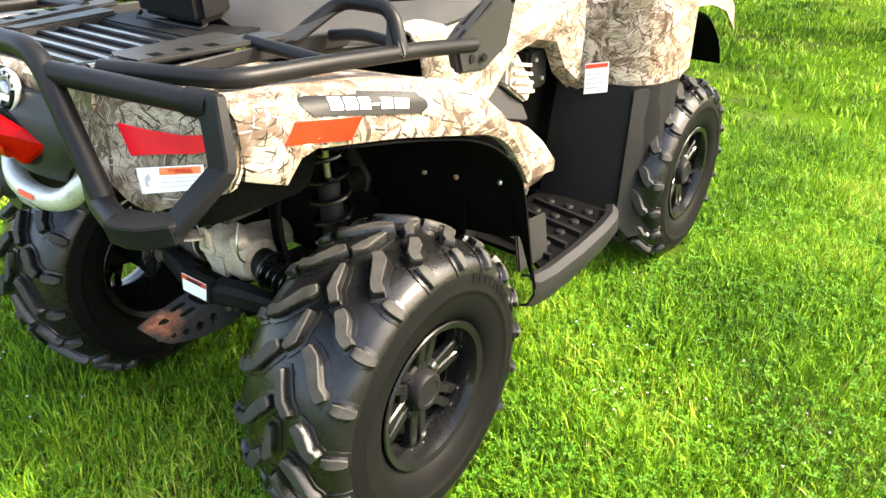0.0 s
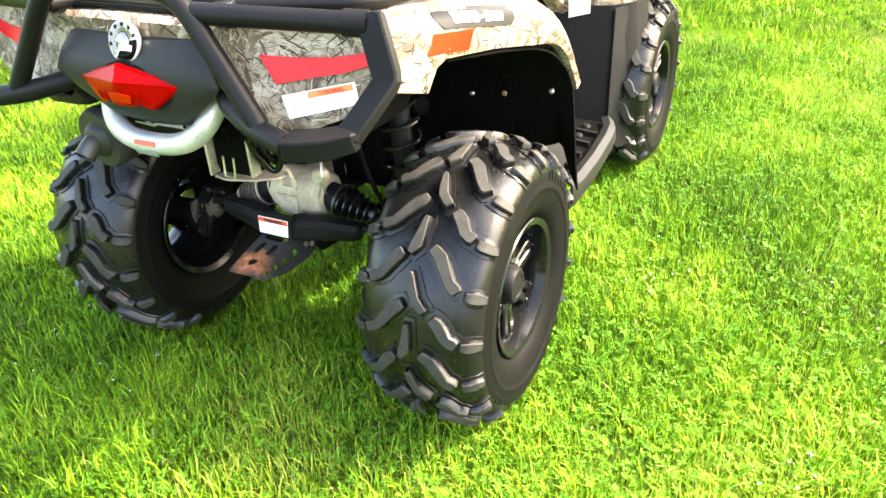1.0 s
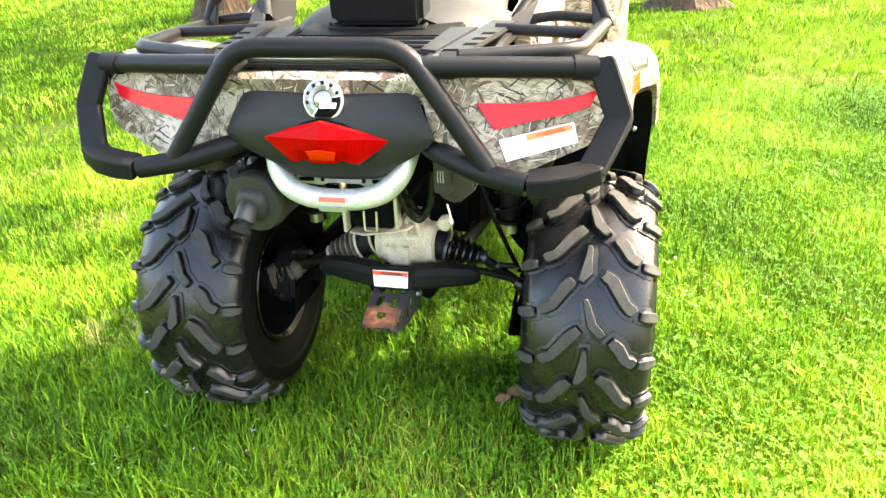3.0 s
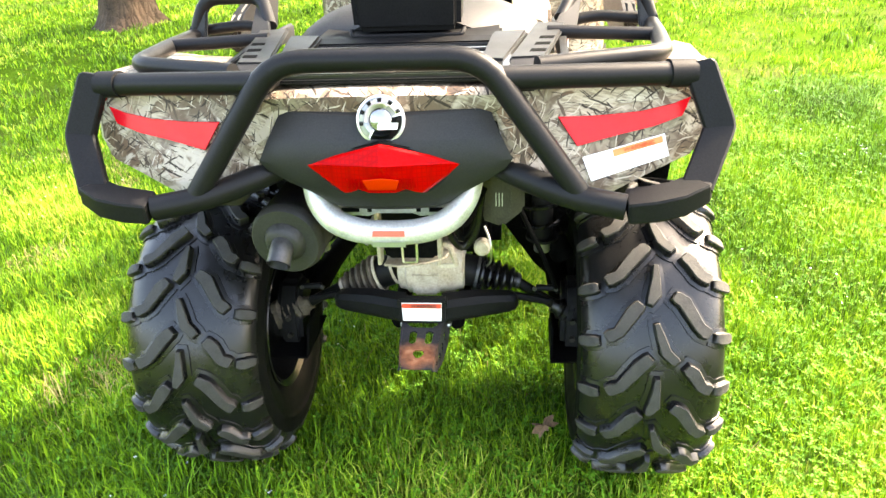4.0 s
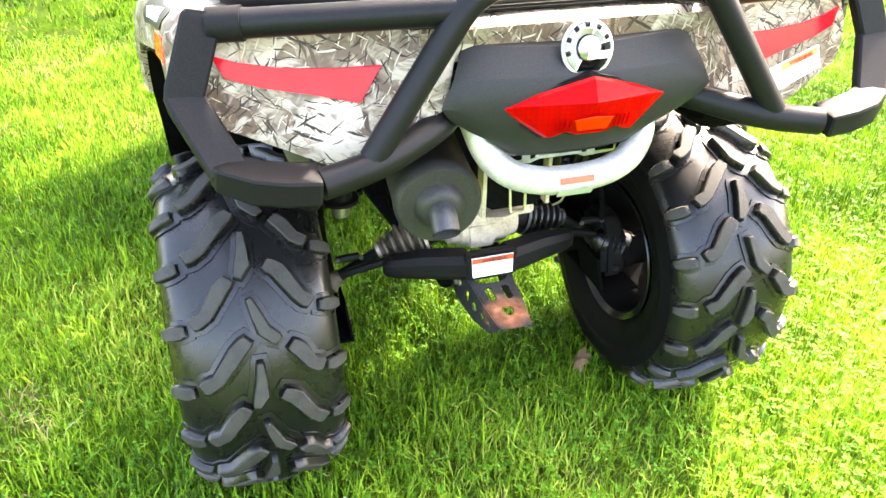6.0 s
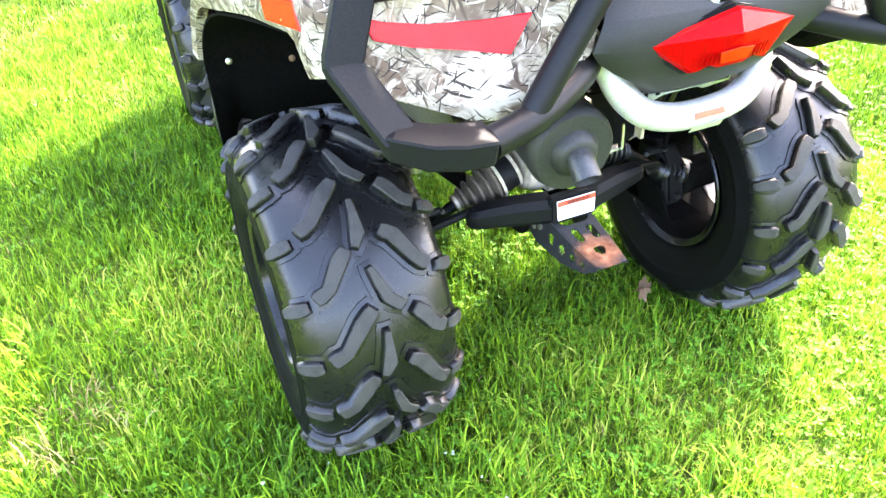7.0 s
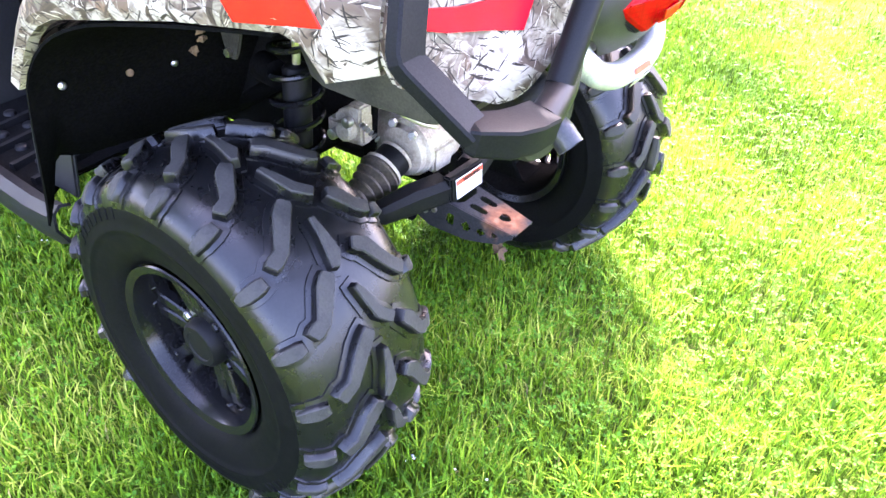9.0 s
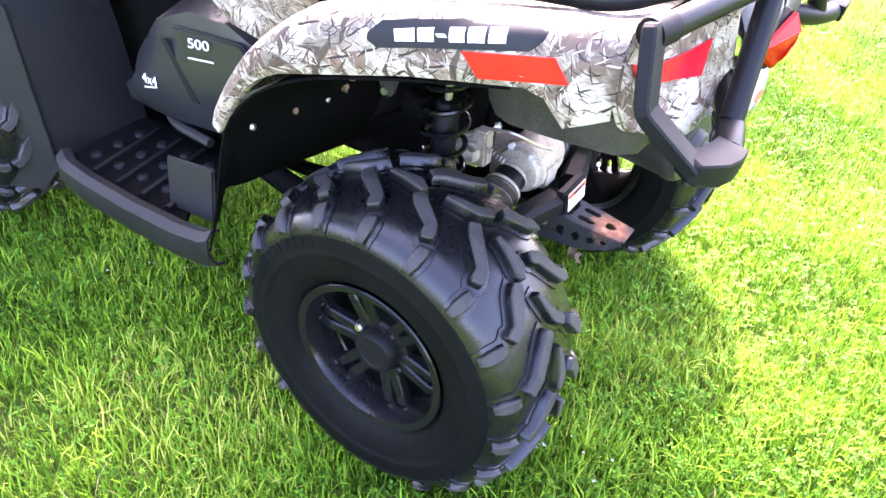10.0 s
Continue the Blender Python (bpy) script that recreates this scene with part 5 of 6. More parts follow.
# -- storage box and frame under the back --
def under_body():
    for s in (1, -1):
        rows = []
        for y, low, hw in ((-0.322, 0.765, 0.335), (-0.312, 0.748, 0.345), (-0.29, 0.741, 0.352), (-0.20, 0.737, 0.356), (-0.13, 0.736, 0.356), (-0.108, 0.742, 0.354), (-0.094, 0.758, 0.350), (-0.090, 0.785, 0.346)):
            rows.append([(s * 0.245, y, 0.86), (s * 0.245, y, low + 0.012), (s * 0.258, y, low), (s * (hw - 0.020), y, low), (s * (hw - 0.006), y, low + 0.006), (s * hw, y, low + 0.022), (s * (hw + 0.012), y, 0.86)])
        g = np.array(rows)
        # right box uses near-black: the shade around it is put into its colour
        part("storage_box", sheet(bmesh.new(), g if s < 0 else g[::-1], 0.005), BOX_PLASTIC if s < 0 else LINER, quad, "dusty grey plastic box under the mudguard" if s < 0 else "plastic box under the mudguard, shade put into its near-black colour")
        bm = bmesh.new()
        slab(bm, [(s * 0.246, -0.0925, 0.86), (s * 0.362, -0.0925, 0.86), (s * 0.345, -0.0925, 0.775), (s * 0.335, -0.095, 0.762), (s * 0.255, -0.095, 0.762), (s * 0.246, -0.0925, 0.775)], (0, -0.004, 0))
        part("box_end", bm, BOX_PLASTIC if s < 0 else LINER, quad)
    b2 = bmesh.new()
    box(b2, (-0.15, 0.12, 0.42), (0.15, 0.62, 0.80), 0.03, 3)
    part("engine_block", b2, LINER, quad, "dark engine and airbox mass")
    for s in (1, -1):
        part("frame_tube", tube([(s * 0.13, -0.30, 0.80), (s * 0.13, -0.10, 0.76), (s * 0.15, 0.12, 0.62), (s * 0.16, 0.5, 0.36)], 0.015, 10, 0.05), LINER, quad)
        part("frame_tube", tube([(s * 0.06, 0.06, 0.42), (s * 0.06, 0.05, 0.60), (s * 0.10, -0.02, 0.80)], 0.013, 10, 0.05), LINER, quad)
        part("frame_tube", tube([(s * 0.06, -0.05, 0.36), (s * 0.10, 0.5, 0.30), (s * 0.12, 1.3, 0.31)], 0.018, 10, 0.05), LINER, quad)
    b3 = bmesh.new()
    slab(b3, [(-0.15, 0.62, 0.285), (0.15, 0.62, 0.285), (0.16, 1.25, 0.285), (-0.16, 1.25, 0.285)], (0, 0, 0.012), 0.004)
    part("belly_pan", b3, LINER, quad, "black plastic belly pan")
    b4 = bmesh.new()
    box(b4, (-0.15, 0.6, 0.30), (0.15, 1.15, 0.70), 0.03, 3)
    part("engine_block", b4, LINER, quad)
    # small parts seen between the wheels and the box
    b5 = bmesh.new()
    slab(b5, [(0.146, -0.270, 0.775), (0.178, -0.270, 0.775), (0.177, -0.270, 0.700), (0.145, -0.270, 0.700)], (0, 0.02, 0), 0.003)
    relay = part("relay_box", b5, BOX_PLASTIC, quad, "small grey electrical box with faint print")
    for k in range(3):
        b5 = bmesh.new()
        slab(b5, [(0.153 + 0.005 * k, -0.2706, 0.745), (0.1545 + 0.005 * k, -0.2706, 0.745), (0.1545 + 0.005 * k, -0.2706, 0.722), (0.153 + 0.005 * k, -0.2706, 0.722)], (0, -0.0005, 0))
        part("print_line", b5, LABEL_GREY, relay)
    for k, dy in enumerate((0.0, 0.016)):
        part("hose", tube([(0.056, -0.225 + dy, 0.73), (0.066 + 0.010 * k, -0.215 + dy, 0.650), (0.090, -0.190 + dy, 0.598 + 0.012 * k), (0.118 - 0.006 * k, -0.195 + dy, 0.640), (0.128, -0.205 + dy, 0.72)], 0.0066, 10, 0.032), RIM, quad, "looped black hose")
    for k, (a, b, c) in enumerate((((0.06, -0.28, 0.765), (0.075, -0.31, 0.70), (0.11, -0.26, 0.73)), ((0.085, -0.27, 0.765), (0.10, -0.315, 0.69), (0.135, -0.25, 0.745)), ((-0.03, -0.10, 0.56), (-0.05, -0.16, 0.62), (-0.04, -0.20, 0.74)), ((0.02, -0.10, 0.56), (0.05, -0.14, 0.64), (0.03, -0.20, 0.75)))):
        part("cable", tube([a, b, c], 0.005, 8, 0.04), LINER, quad, "black cable")
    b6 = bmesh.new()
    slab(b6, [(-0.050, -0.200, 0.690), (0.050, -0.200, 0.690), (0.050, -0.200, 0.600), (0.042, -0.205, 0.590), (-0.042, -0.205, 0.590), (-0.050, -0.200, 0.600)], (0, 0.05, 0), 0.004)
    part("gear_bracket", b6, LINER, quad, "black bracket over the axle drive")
    part("wire_clip", tube([(-0.014, -0.216, 0.632), (-0.013, -0.220, 0.592), (0.012, -0.220, 0.592), (0.012, -0.216, 0.632)], 0.0022, 8, 0.004), STEEL, quad, "bent wire clip")
    b7 = bmesh.new()
    slab(b7, [(-0.050, -0.214, 0.580), (-0.020, -0.216, 0.577), (0.028, -0.190, 0.571), (0.056, -0.150, 0.562), (0.060, -0.110, 0.556), (0.030, -0.110, 0.560), (-0.045, -0.170, 0.578)], (0, 0, 0.0045), 0.0015, 1)
    part("bracket_lip", b7, CASE, quad, "pale steel bracket shelf")
    part("bracket_stay", tube([(0.036, -0.118, 0.530), (0.072, -0.118, 0.530), (0.060, -0.118, 0.572), (0.044, -0.118, 0.575), (0.036, -0.118, 0.530)], 0.0055, 8, 0.006), CASE, quad, "pale triangular steel stay")
    for x, z in ((-0.056, 0.583), (0.052, 0.596)):
        b8 = bmesh.new()
        slab(b8, [(x - 0.0035, -0.216, z + 0.105), (x + 0.0035, -0.216, z + 0.105), (x + 0.0035, -0.216, z), (x - 0.0035, -0.216, z)], (0, 0.025, 0), 0.001, 1)
        part("bracket_ear", b8, CASE, quad)
    b8 = bmesh.new()
    lathe(b8, [(0.0, 0.016), (0.018, 0.016), (0.022, 0.012), (0.022, 0.0)], (0.120, -0.082, 0.556), (0, -1, 0.1), 18)
    part("filler_plug", b8, CASE, quad, "pale cast filler plug")
    part("wire_clip", tube([(0.125, -0.09, 0.600), (0.138, -0.11, 0.575), (0.138, -0.11, 0.535), (0.128, -0.09, 0.515)], 0.0022, 8, 0.02), STEEL, quad, "thin bright retaining wire")
    b9 = bmesh.new()
    slab(b9, [(0.118, -0.150, 0.720), (0.200, -0.150, 0.735), (0.200, -0.150, 0.660), (0.160, -0.150, 0.625), (0.122, -0.150, 0.640)], (0, 0.09, 0), 0.006)
    part("airbox_corner", b9, BOX_PLASTIC, quad, "dusty grey moulded plastic corner")


under_body()


def muffler():
    c = Vector((-0.173, -0.352, 0.700))
    ax = Vector((0.10, 1.0, 0.06)).normalized()
    bm = bmesh.new()
    lathe(bm, [(-0.004, 0.028), (-0.004, 0.054), (0.0, 0.057), (0.008, 0.0595), (0.020, 0.0595), (0.022, 0.0580), (0.30, 0.0580), (0.33, 0.045), (0.34, 0.03)], c, ax, 40)
    ob = part("muffler", bm, MUFFLER, quad, "dull black cylindrical exhaust muffler")
    b2 = bmesh.new()
    lathe(b2, [(-0.018, 0.022), (-0.014, 0.028), (-0.004, 0.034), (0.002, 0.036)], c, ax, 28)
    part("outlet_collar", b2, MUFFLER, ob)
    b3 = bmesh.new()
    p0, p1, p2 = c, c + Vector((-0.001, -0.020, -0.002)), c + Vector((-0.003, -0.043, -0.020))
    line = rounded([p0, p1, p2], 0.02)
    sweep(b3, line, 0.0185, 20, caps=False)
    sweep(b3, line[::-1], 0.0160, 20, caps=False)
    part("tailpipe", b3, PIPE, ob, "short downturned bright tailpipe")
    part("header_pipe", tube([c + ax * 0.33, c + ax * 0.45 + Vector((0.04, 0, -0.02)), (-0.05, 0.4, 0.62)], 0.02, 12, 0.08), MUFFLER, ob)
    part("muffler_bracket", tube([c + ax * 0.12 + Vector((0.0, 0, 0.055)), c + ax * 0.12 + Vector((0.03, 0, 0.11))], 0.010, 8), LINER, ob)


muffler()


# -- axle drive, arms, shocks --
def axle_drive():
    bm = bmesh.new()
    lathe(bm, [(-0.062, 0.036), (-0.058, 0.046), (-0.045, 0.048), (-0.040, 0.054), (0.050, 0.054), (0.058, 0.048), (0.072, 0.046), (0.076, 0.034)], (0.004, -0.012, 0.470), (1, 0, 0), 36)
    lathe(bm, [(0.0, 0.050), (0.05, 0.046), (0.10, 0.034), (0.20, 0.028), (0.30, 0.026)], (0.0, 0.0, 0.462), (0, 1, 0.02), 28)
    ob = part("axle_drive", bm, CASE, quad, "weathered cast aluminium rear axle drive")
    for k in range(5):
        b2 = bmesh.new()
        a = radians(20 + 70 * k)
        lathe(b2, [(0, 0.006), (0.010, 0.006), (0.010, 0.0)], (0.036, -0.010 + 0.045 * math.cos(a), 0.462 + 0.045 * math.sin(a)), (1, 0, 0), 6)
        part("case_bolt", b2, STEEL, ob, angle=20)
    b3 = bmesh.new()
    slab(b3, [(-0.03, -0.070, 0.485), (0.034, -0.070, 0.485), (0.028, -0.066, 0.430), (-0.024, -0.066, 0.430)], (0, 0.02, 0), 0.005)
    part("drain_boss", b3, CASE, ob)
    for s in (1, -1):
        b4 = bmesh.new()
        prof = [(0.038, 0.030), (0.040, 0.037)]
        for k in range(5):
            t = k / 5
            r = 0.0415 - 0.021 * t
            prof += [(0.042 + 0.078 * (t + 0.02), r - 0.009), (0.042 + 0.078 * (t + 0.08), r), (0.042 + 0.078 * (t + 0.13), r + 0.0004), (0.042 + 0.078 * (t + 0.18), r - 0.008)]
        prof += [(0.122, 0.0165), (0.132, 0.0150)]
        way = Vector((s, 0.0, -0.36 if s < 0 else -0.24))
        lathe(b4, prof, (s * 0.064, -0.010, 0.466), way, 28)
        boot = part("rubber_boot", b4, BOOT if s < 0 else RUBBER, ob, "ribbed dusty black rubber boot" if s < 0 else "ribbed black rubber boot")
        b5 = bmesh.new()
        lathe(b5, [(0.0, 0.033), (0.038, 0.033)], (s * 0.064, -0.010, 0.466), way, 28)
        part("joint_cup", b5, PLASTIC, ob, "smooth black joint cup")
        for at, r in ((0.004, 0.0335), (0.040, 0.0380), (0.127, 0.0158)):
            b5 = bmesh.new()
            o = Vector((s * 0.064, -0.010, 0.466)) + way.normalized() * at
            lathe(b5, [(-0.003, r), (-0.003, r + 0.0012), (0.003, r + 0.0012), (0.003, r)], o, way, 28, closed=True)
            part("boot_clamp", b5, CASE if s < 0 else PIPE, boot, "steel band clamp")
        end = Vector((s * 0.064, -0.010, 0.466)) + way.normalized() * 0.12
        part("half_shaft", tube([end, (s * 0.275, -0.010, 0.372)], 0.011, 12), PLASTIC, quad, "thin black drive shaft")
        b6 = bmesh.new()
        prof = [(0.0, 0.014), (0.012, 0.016)]
        for k in range(5):
            t = k / 5
            prof += [(0.014 + 0.06 * t, 0.017 + 0.014 * t), (0.014 + 0.06 * (t + 0.1), 0.024 + 0.014 * t)]
        prof += [(0.078, 0.034), (0.10, 0.034)]
        lathe(b6, prof, (s * 0.258, -0.012, 0.380), (s * 1.0, 0.0, -0.45), 24)
        part("rubber_boot", b6, BOOT if s < 0 else RUBBER, quad, "ribbed outer rubber boot")
        # sleeve of the anti-roll bar
        b7 = bmesh.new()
        sec = [(-1, -0.5), (-0.6, -1), (0.6, -1), (1, -0.5), (1, 0.5), (0.6, 1), (-0.6, 1), (-1, 0.5)]
        sweep(b7, [(s * 0.040, -0.098, 0.423), (s * 0.110, -0.080, 0.424), (s * 0.168, -0.066, 0.421), (s * 0.180, -0.062, 0.421), (s * 0.186, -0.060, 0.421)], [0.0255, 0.0240, 0.0190, 0.0170, 0.0110], section=sec)
        part("bar_sleeve", b7, PLASTIC, quad, "moulded black sleeve over the anti-roll bar")
        # trailing arm, knuckle and guard
        part("trailing_arm", tube([(s * 0.20, 0.62, 0.36), (s * 0.275, 0.25, 0.35), (s * 0.285, 0.02, 0.34)], 0.026, 12, 0.1), LINER, quad, "black trailing arm")
        b8 = bmesh.new()
        slab(b8, [(s * 0.275, -0.060, 0.300), (s * 0.275, 0.07, 0.290), (s * 0.28, 0.07, 0.41), (s * 0.28, 0.01, 0.420), (s * 0.278, -0.035, 0.385)], (s * 0.055, 0, 0), 0.012, 3)
        kn = part("knuckle", b8, PLASTIC, quad, "black wheel carrier")
        b9 = bmesh.new()
        slab(b9, [(s * 0.254, -0.104, 0.294), (s * 0.340, -0.096, 0.290), (s * 0.340, 0.08, 0.282), (s * 0.256, 0.08, 0.286)], (0, 0, 0.005), 0.002)
        part("arm_guard", b9, LINER, kn, "black arm guard plate")
        b9 = bmesh.new()
        slab(b9, [(s * 0.254, -0.098, 0.297), (s * 0.259, -0.098, 0.297), (s * 0.262, -0.060, 0.350), (s * 0.258, -0.050, 0.352)], (0, 0.10, 0), 0.002)
        part("arm_guard", b9, LINER, kn)
        for z in (0.325, 0.365):
            b9 = bmesh.new()
            lathe(b9, [(0, 0.006), (0.010, 0.006), (0.010, 0.0)], (s * 0.300, -0.050 - 0.1 * (0.37 - z), z), (0, -1, 0), 6)
            part("knuckle_bolt", b9, MUFFLER, kn, angle=20)
        if s > 0:
            part("upper_link", tube([(s * 0.16, 0.06, 0.700), (s * 0.215, 0.08, 0.58), (s * 0.285, 0.10, 0.44)], 0.026, 10, 0.05), LINER, quad, "black upper link")
        part("roll_bar_end", tube([(s * 0.180, -0.055, 0.428), (s * 0.250, -0.040, 0.405)], 0.008, 8), PLASTIC, quad, "end of the anti-roll bar")
        link_rod = part("drop_link", tube([(s * 0.225, -0.03, 0.432), (s * 0.268, -0.03, 0.430)], 0.007, 8), PLASTIC, quad, "short black drop link")
        for x in (0.222, 0.266):
            b9 = bmesh.new()
            lathe(b9, [(0, 0.0045), (0.006, 0.0045), (0.006, 0.0)], (s * x, -0.034, 0.432), (0, -1, 0), 6)
            part("link_bolt", b9, PIPE, link_rod, "bright bolt head", angle=20)
        if s > 0:
            part("brake_hose", tube([(s * 0.27, -0.03, 0.42), (s * 0.24, -0.07, 0.52), (s * 0.19, -0.05, 0.62), (s * 0.16, 0.0, 0.70)], 0.005, 8, 0.05), LINER, quad, "black brake hose")
    # added sheet, not a bike part: its black fills the dark right arch
    shield = bmesh.new()
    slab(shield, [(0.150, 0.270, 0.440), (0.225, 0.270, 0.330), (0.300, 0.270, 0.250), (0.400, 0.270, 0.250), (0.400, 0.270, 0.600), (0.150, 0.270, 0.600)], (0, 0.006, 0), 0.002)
    part("arch_dark_sheet", shield, LINER, quad, "near-black sheet added to darken the inside of the right wheel arch")
    b10 = bmesh.new()
    slab(b10, [(-0.050, -0.122, 0.455), (0.050, -0.122, 0.455), (0.050, -0.128, 0.408), (0.040, -0.128, 0.402), (-0.040, -0.128, 0.402), (-0.050, -0.128, 0.408)], (0, 0.020, 0), 0.004)
    guard = part("bar_bracket", b10, PLASTIC, quad, "black bracket in front of the axle drive")
    b11 = bmesh.new()
    slab(b11, [(-0.040, -0.1255, 0.450), (0.040, -0.1255, 0.450), (0.038, -0.1300, 0.412), (-0.038, -0.1300, 0.412)], (0, -0.0012, 0))
    part("warning_label", b11, LABEL, guard, "white warning label with red heading")
    b12 = bmesh.new()
    slab(b12, [(-0.039, -0.1270, 0.4490), (0.039, -0.1270, 0.4490), (0.039, -0.1280, 0.4395), (-0.039, -0.1280, 0.4395)], (0, -0.0012, 0))
    part("label_heading", b12, LABEL_RED, guard)
    words("label_words", "WARNING", 0.0105, facing((0.004, -0.1298, 0.4443), (1, 0, 0), (0, 0.1, 1)), INK, guard)


axle_drive()


def skid_plate():
    def holed(at, nu, nv, holes, name, parent, label=""):
        """A steel sheet over the unit square, its cells left out where a hole (u, v, half-sizes) is."""
        bm = bmesh.new()
        net = [[bm.verts.new(at(i / nu, j / nv)) for j in range(nv + 1)] for i in range(nu + 1)]
        for i in range(nu):
            for j in range(nv):
                u, v = (i + 0.5) / nu, (j + 0.5) / nv
                if all(((u - hu) / a) ** 2 + ((v - hv) / b) ** 2 > 1 for hu, hv, a, b in holes):
                    bm.faces.new((net[i][j], net[i + 1][j], net[i + 1][j + 1], net[i][j + 1]))
        bmesh.ops.delete(bm, geom=[v for v in bm.verts if not v.link_faces], context="VERTS")
        bmesh.ops.solidify(bm, geom=bm.faces[:], thickness=0.003)
        return part(name, bm, RUSTY, parent, label, angle=50)

    half = lambda y: float(np.interp(-y, [0.05, 0.105, 0.185, 0.252], [0.042, 0.041, 0.036, 0.028]))
    crest = lambda y: 0.402 + min(y + 0.105, 0.0) * 0.12
    foot = lambda y: float(np.interp(-y, [0.05, 0.08, 0.16, 0.225, 0.246], [0.350, 0.338, 0.340, 0.358, 0.376]))

    def top(u, v):
        y = -0.105 - 0.147 * u
        return (half(y) * (2 * v - 1), y, crest(y))

    ob = holed(top, 40, 26, [(0.72, 0.5, 0.075, 0.15), (0.40, 0.29, 0.13, 0.11), (0.40, 0.71, 0.13, 0.11), (0.11, 0.5, 0.10, 0.40)], "skid_plate", quad, "black steel skid plate, rusty at its tip")
    for s in (1, -1):
        def flank(u, v):
            y = -0.052 - 0.197 * u
            return (s * (half(y) + 0.004 * v + 0.0005), y, crest(y) - 0.0005 + v * (foot(y) - crest(y)))

        holed(flank, 48, 16, [(0.36, 0.50, 0.046, 0.19), (0.53, 0.52, 0.044, 0.18), (0.69, 0.52, 0.038, 0.17), (0.82, 0.52, 0.028, 0.15)], "skid_side", ob)
        for y, z in ((-0.068, 0.388), (-0.068, 0.366), (-0.088, 0.376)):
            b3 = bmesh.new()
            lathe(b3, [(0, 0.006), (0.005, 0.006), (0.006, 0.004), (0.006, 0.0)], (s * 0.0455, y, z), (s, 0, 0), 8)
            part("skid_bolt", b3, STEEL, ob, "bright bolt head", angle=20)


skid_plate()


def shock(s):
    x, y = s * 0.238, 0.055
    bm = bmesh.new()
    lathe(bm, [(0.0, 0.014), (0.02, 0.018), (0.021, 0.034), (0.027, 0.034), (0.029, 0.0225), (0.185, 0.0225), (0.192, 0.018), (0.195, 0.009)], (x, y, 0.485), (0, -0.05, 1), 24)
    ob = part("shock_absorber", bm, PLASTIC, quad, "black coil-over shock absorber")
    b2 = bmesh.new()
    lathe(b2, [(0.19, 0.0065), (0.30, 0.0065)], (x, y, 0.485), (0, -0.05, 1), 14)
    part("piston_rod", b2, STEEL, ob, "bright piston rod")
    b2 = bmesh.new()
    lathe(b2, [(0.288, 0.012), (0.29, 0.036), (0.300, 0.036), (0.312, 0.020), (0.33, 0.014)], (x, y, 0.485), (0, -0.05, 1), 24)
    part("spring_seat", b2, PLASTIC, ob)
    b2 = bmesh.new()
    pts = [(x + 0.039 * math.cos(t), y - 0.05 * z + 0.039 * math.sin(t), 0.485 + z) for t, z in ((2 * math.pi * 6 * k / 132, 0.03 + 0.262 * k / 132) for k in range(133))]
    sweep(b2, pts, 0.0052, 8)
    part("spring", b2, RIM, ob, "black coil spring")
    b3 = bmesh.new()
    lathe(b3, [(-0.012, 0.017), (0.03, 0.017), (0.03, 0.009), (-0.012, 0.009)], (x, y, 0.487), (0, 0, 1), 16, closed=True)
    part("lower_eye", b3, STEEL, ob)
    b4 = bmesh.new()
    slab(b4, [(s * 0.17, 0.00, 0.80), (s * 0.275, 0.00, 0.815), (s * 0.275, 0.12, 0.80), (s * 0.17, 0.12, 0.79)], (0, 0, 0.02), 0.004)
    part("upper_mount", b4, LINER, ob)
    if s < 0:
        b5 = bmesh.new()
        slab(b5, [(s * 0.272, 0.118, 0.715), (s * 0.272, 0.168, 0.710), (s * 0.272, 0.160, 0.678), (s * 0.272, 0.152, 0.668), (s * 0.272, 0.138, 0.668), (s * 0.272, 0.130, 0.680)], (s * 0.006, 0, 0), 0.002)
        tab = part("frame_tab", b5, BOX_PLASTIC, quad, "dusty grey bracket tab")
        b6 = bmesh.new()
        lathe(b6, [(0, 0.007), (0.008, 0.007), (0.008, 0.0)], (s * 0.279, 0.146, 0.680), (s, 0, 0), 6)
        part("tab_bolt", b6, STEEL, tab, angle=20)
        b7 = bmesh.new()
        for dx, dy, dz, r in ((0, 0, 0, 0.016), (0.006, 0.008, -0.024, 0.012), (-0.004, 0.012, -0.046, 0.008), (0.0, -0.006, 0.016, 0.011)):
            bmesh.ops.create_icosphere(b7, subdivisions=2, radius=r, matrix=Matrix.Translation((-0.278 + dx, 0.222 + dy, 0.705 + dz)))
        lump = random.Random(9)
        for v in b7.verts:
            v.co += Vector((lump.uniform(-1, 1), lump.uniform(-1, 1), lump.uniform(-1, 1))) * 0.0035
        part("mud_clump", b7, MUD, quad, "dried brown mud stuck under the mudguard", smooth=False)
    b7 = bmesh.new()
    lathe(b7, [(-0.025, 0.010), (-0.02, 0.022), (0.02, 0.024), (0.028, 0.012)], (s * 0.245, 0.10, 0.655), (0.2, 1, 0), 18)
    part("rubber_bush", b7, LINER, quad, "black rubber bush")


for s in (1, -1):
    shock(s)


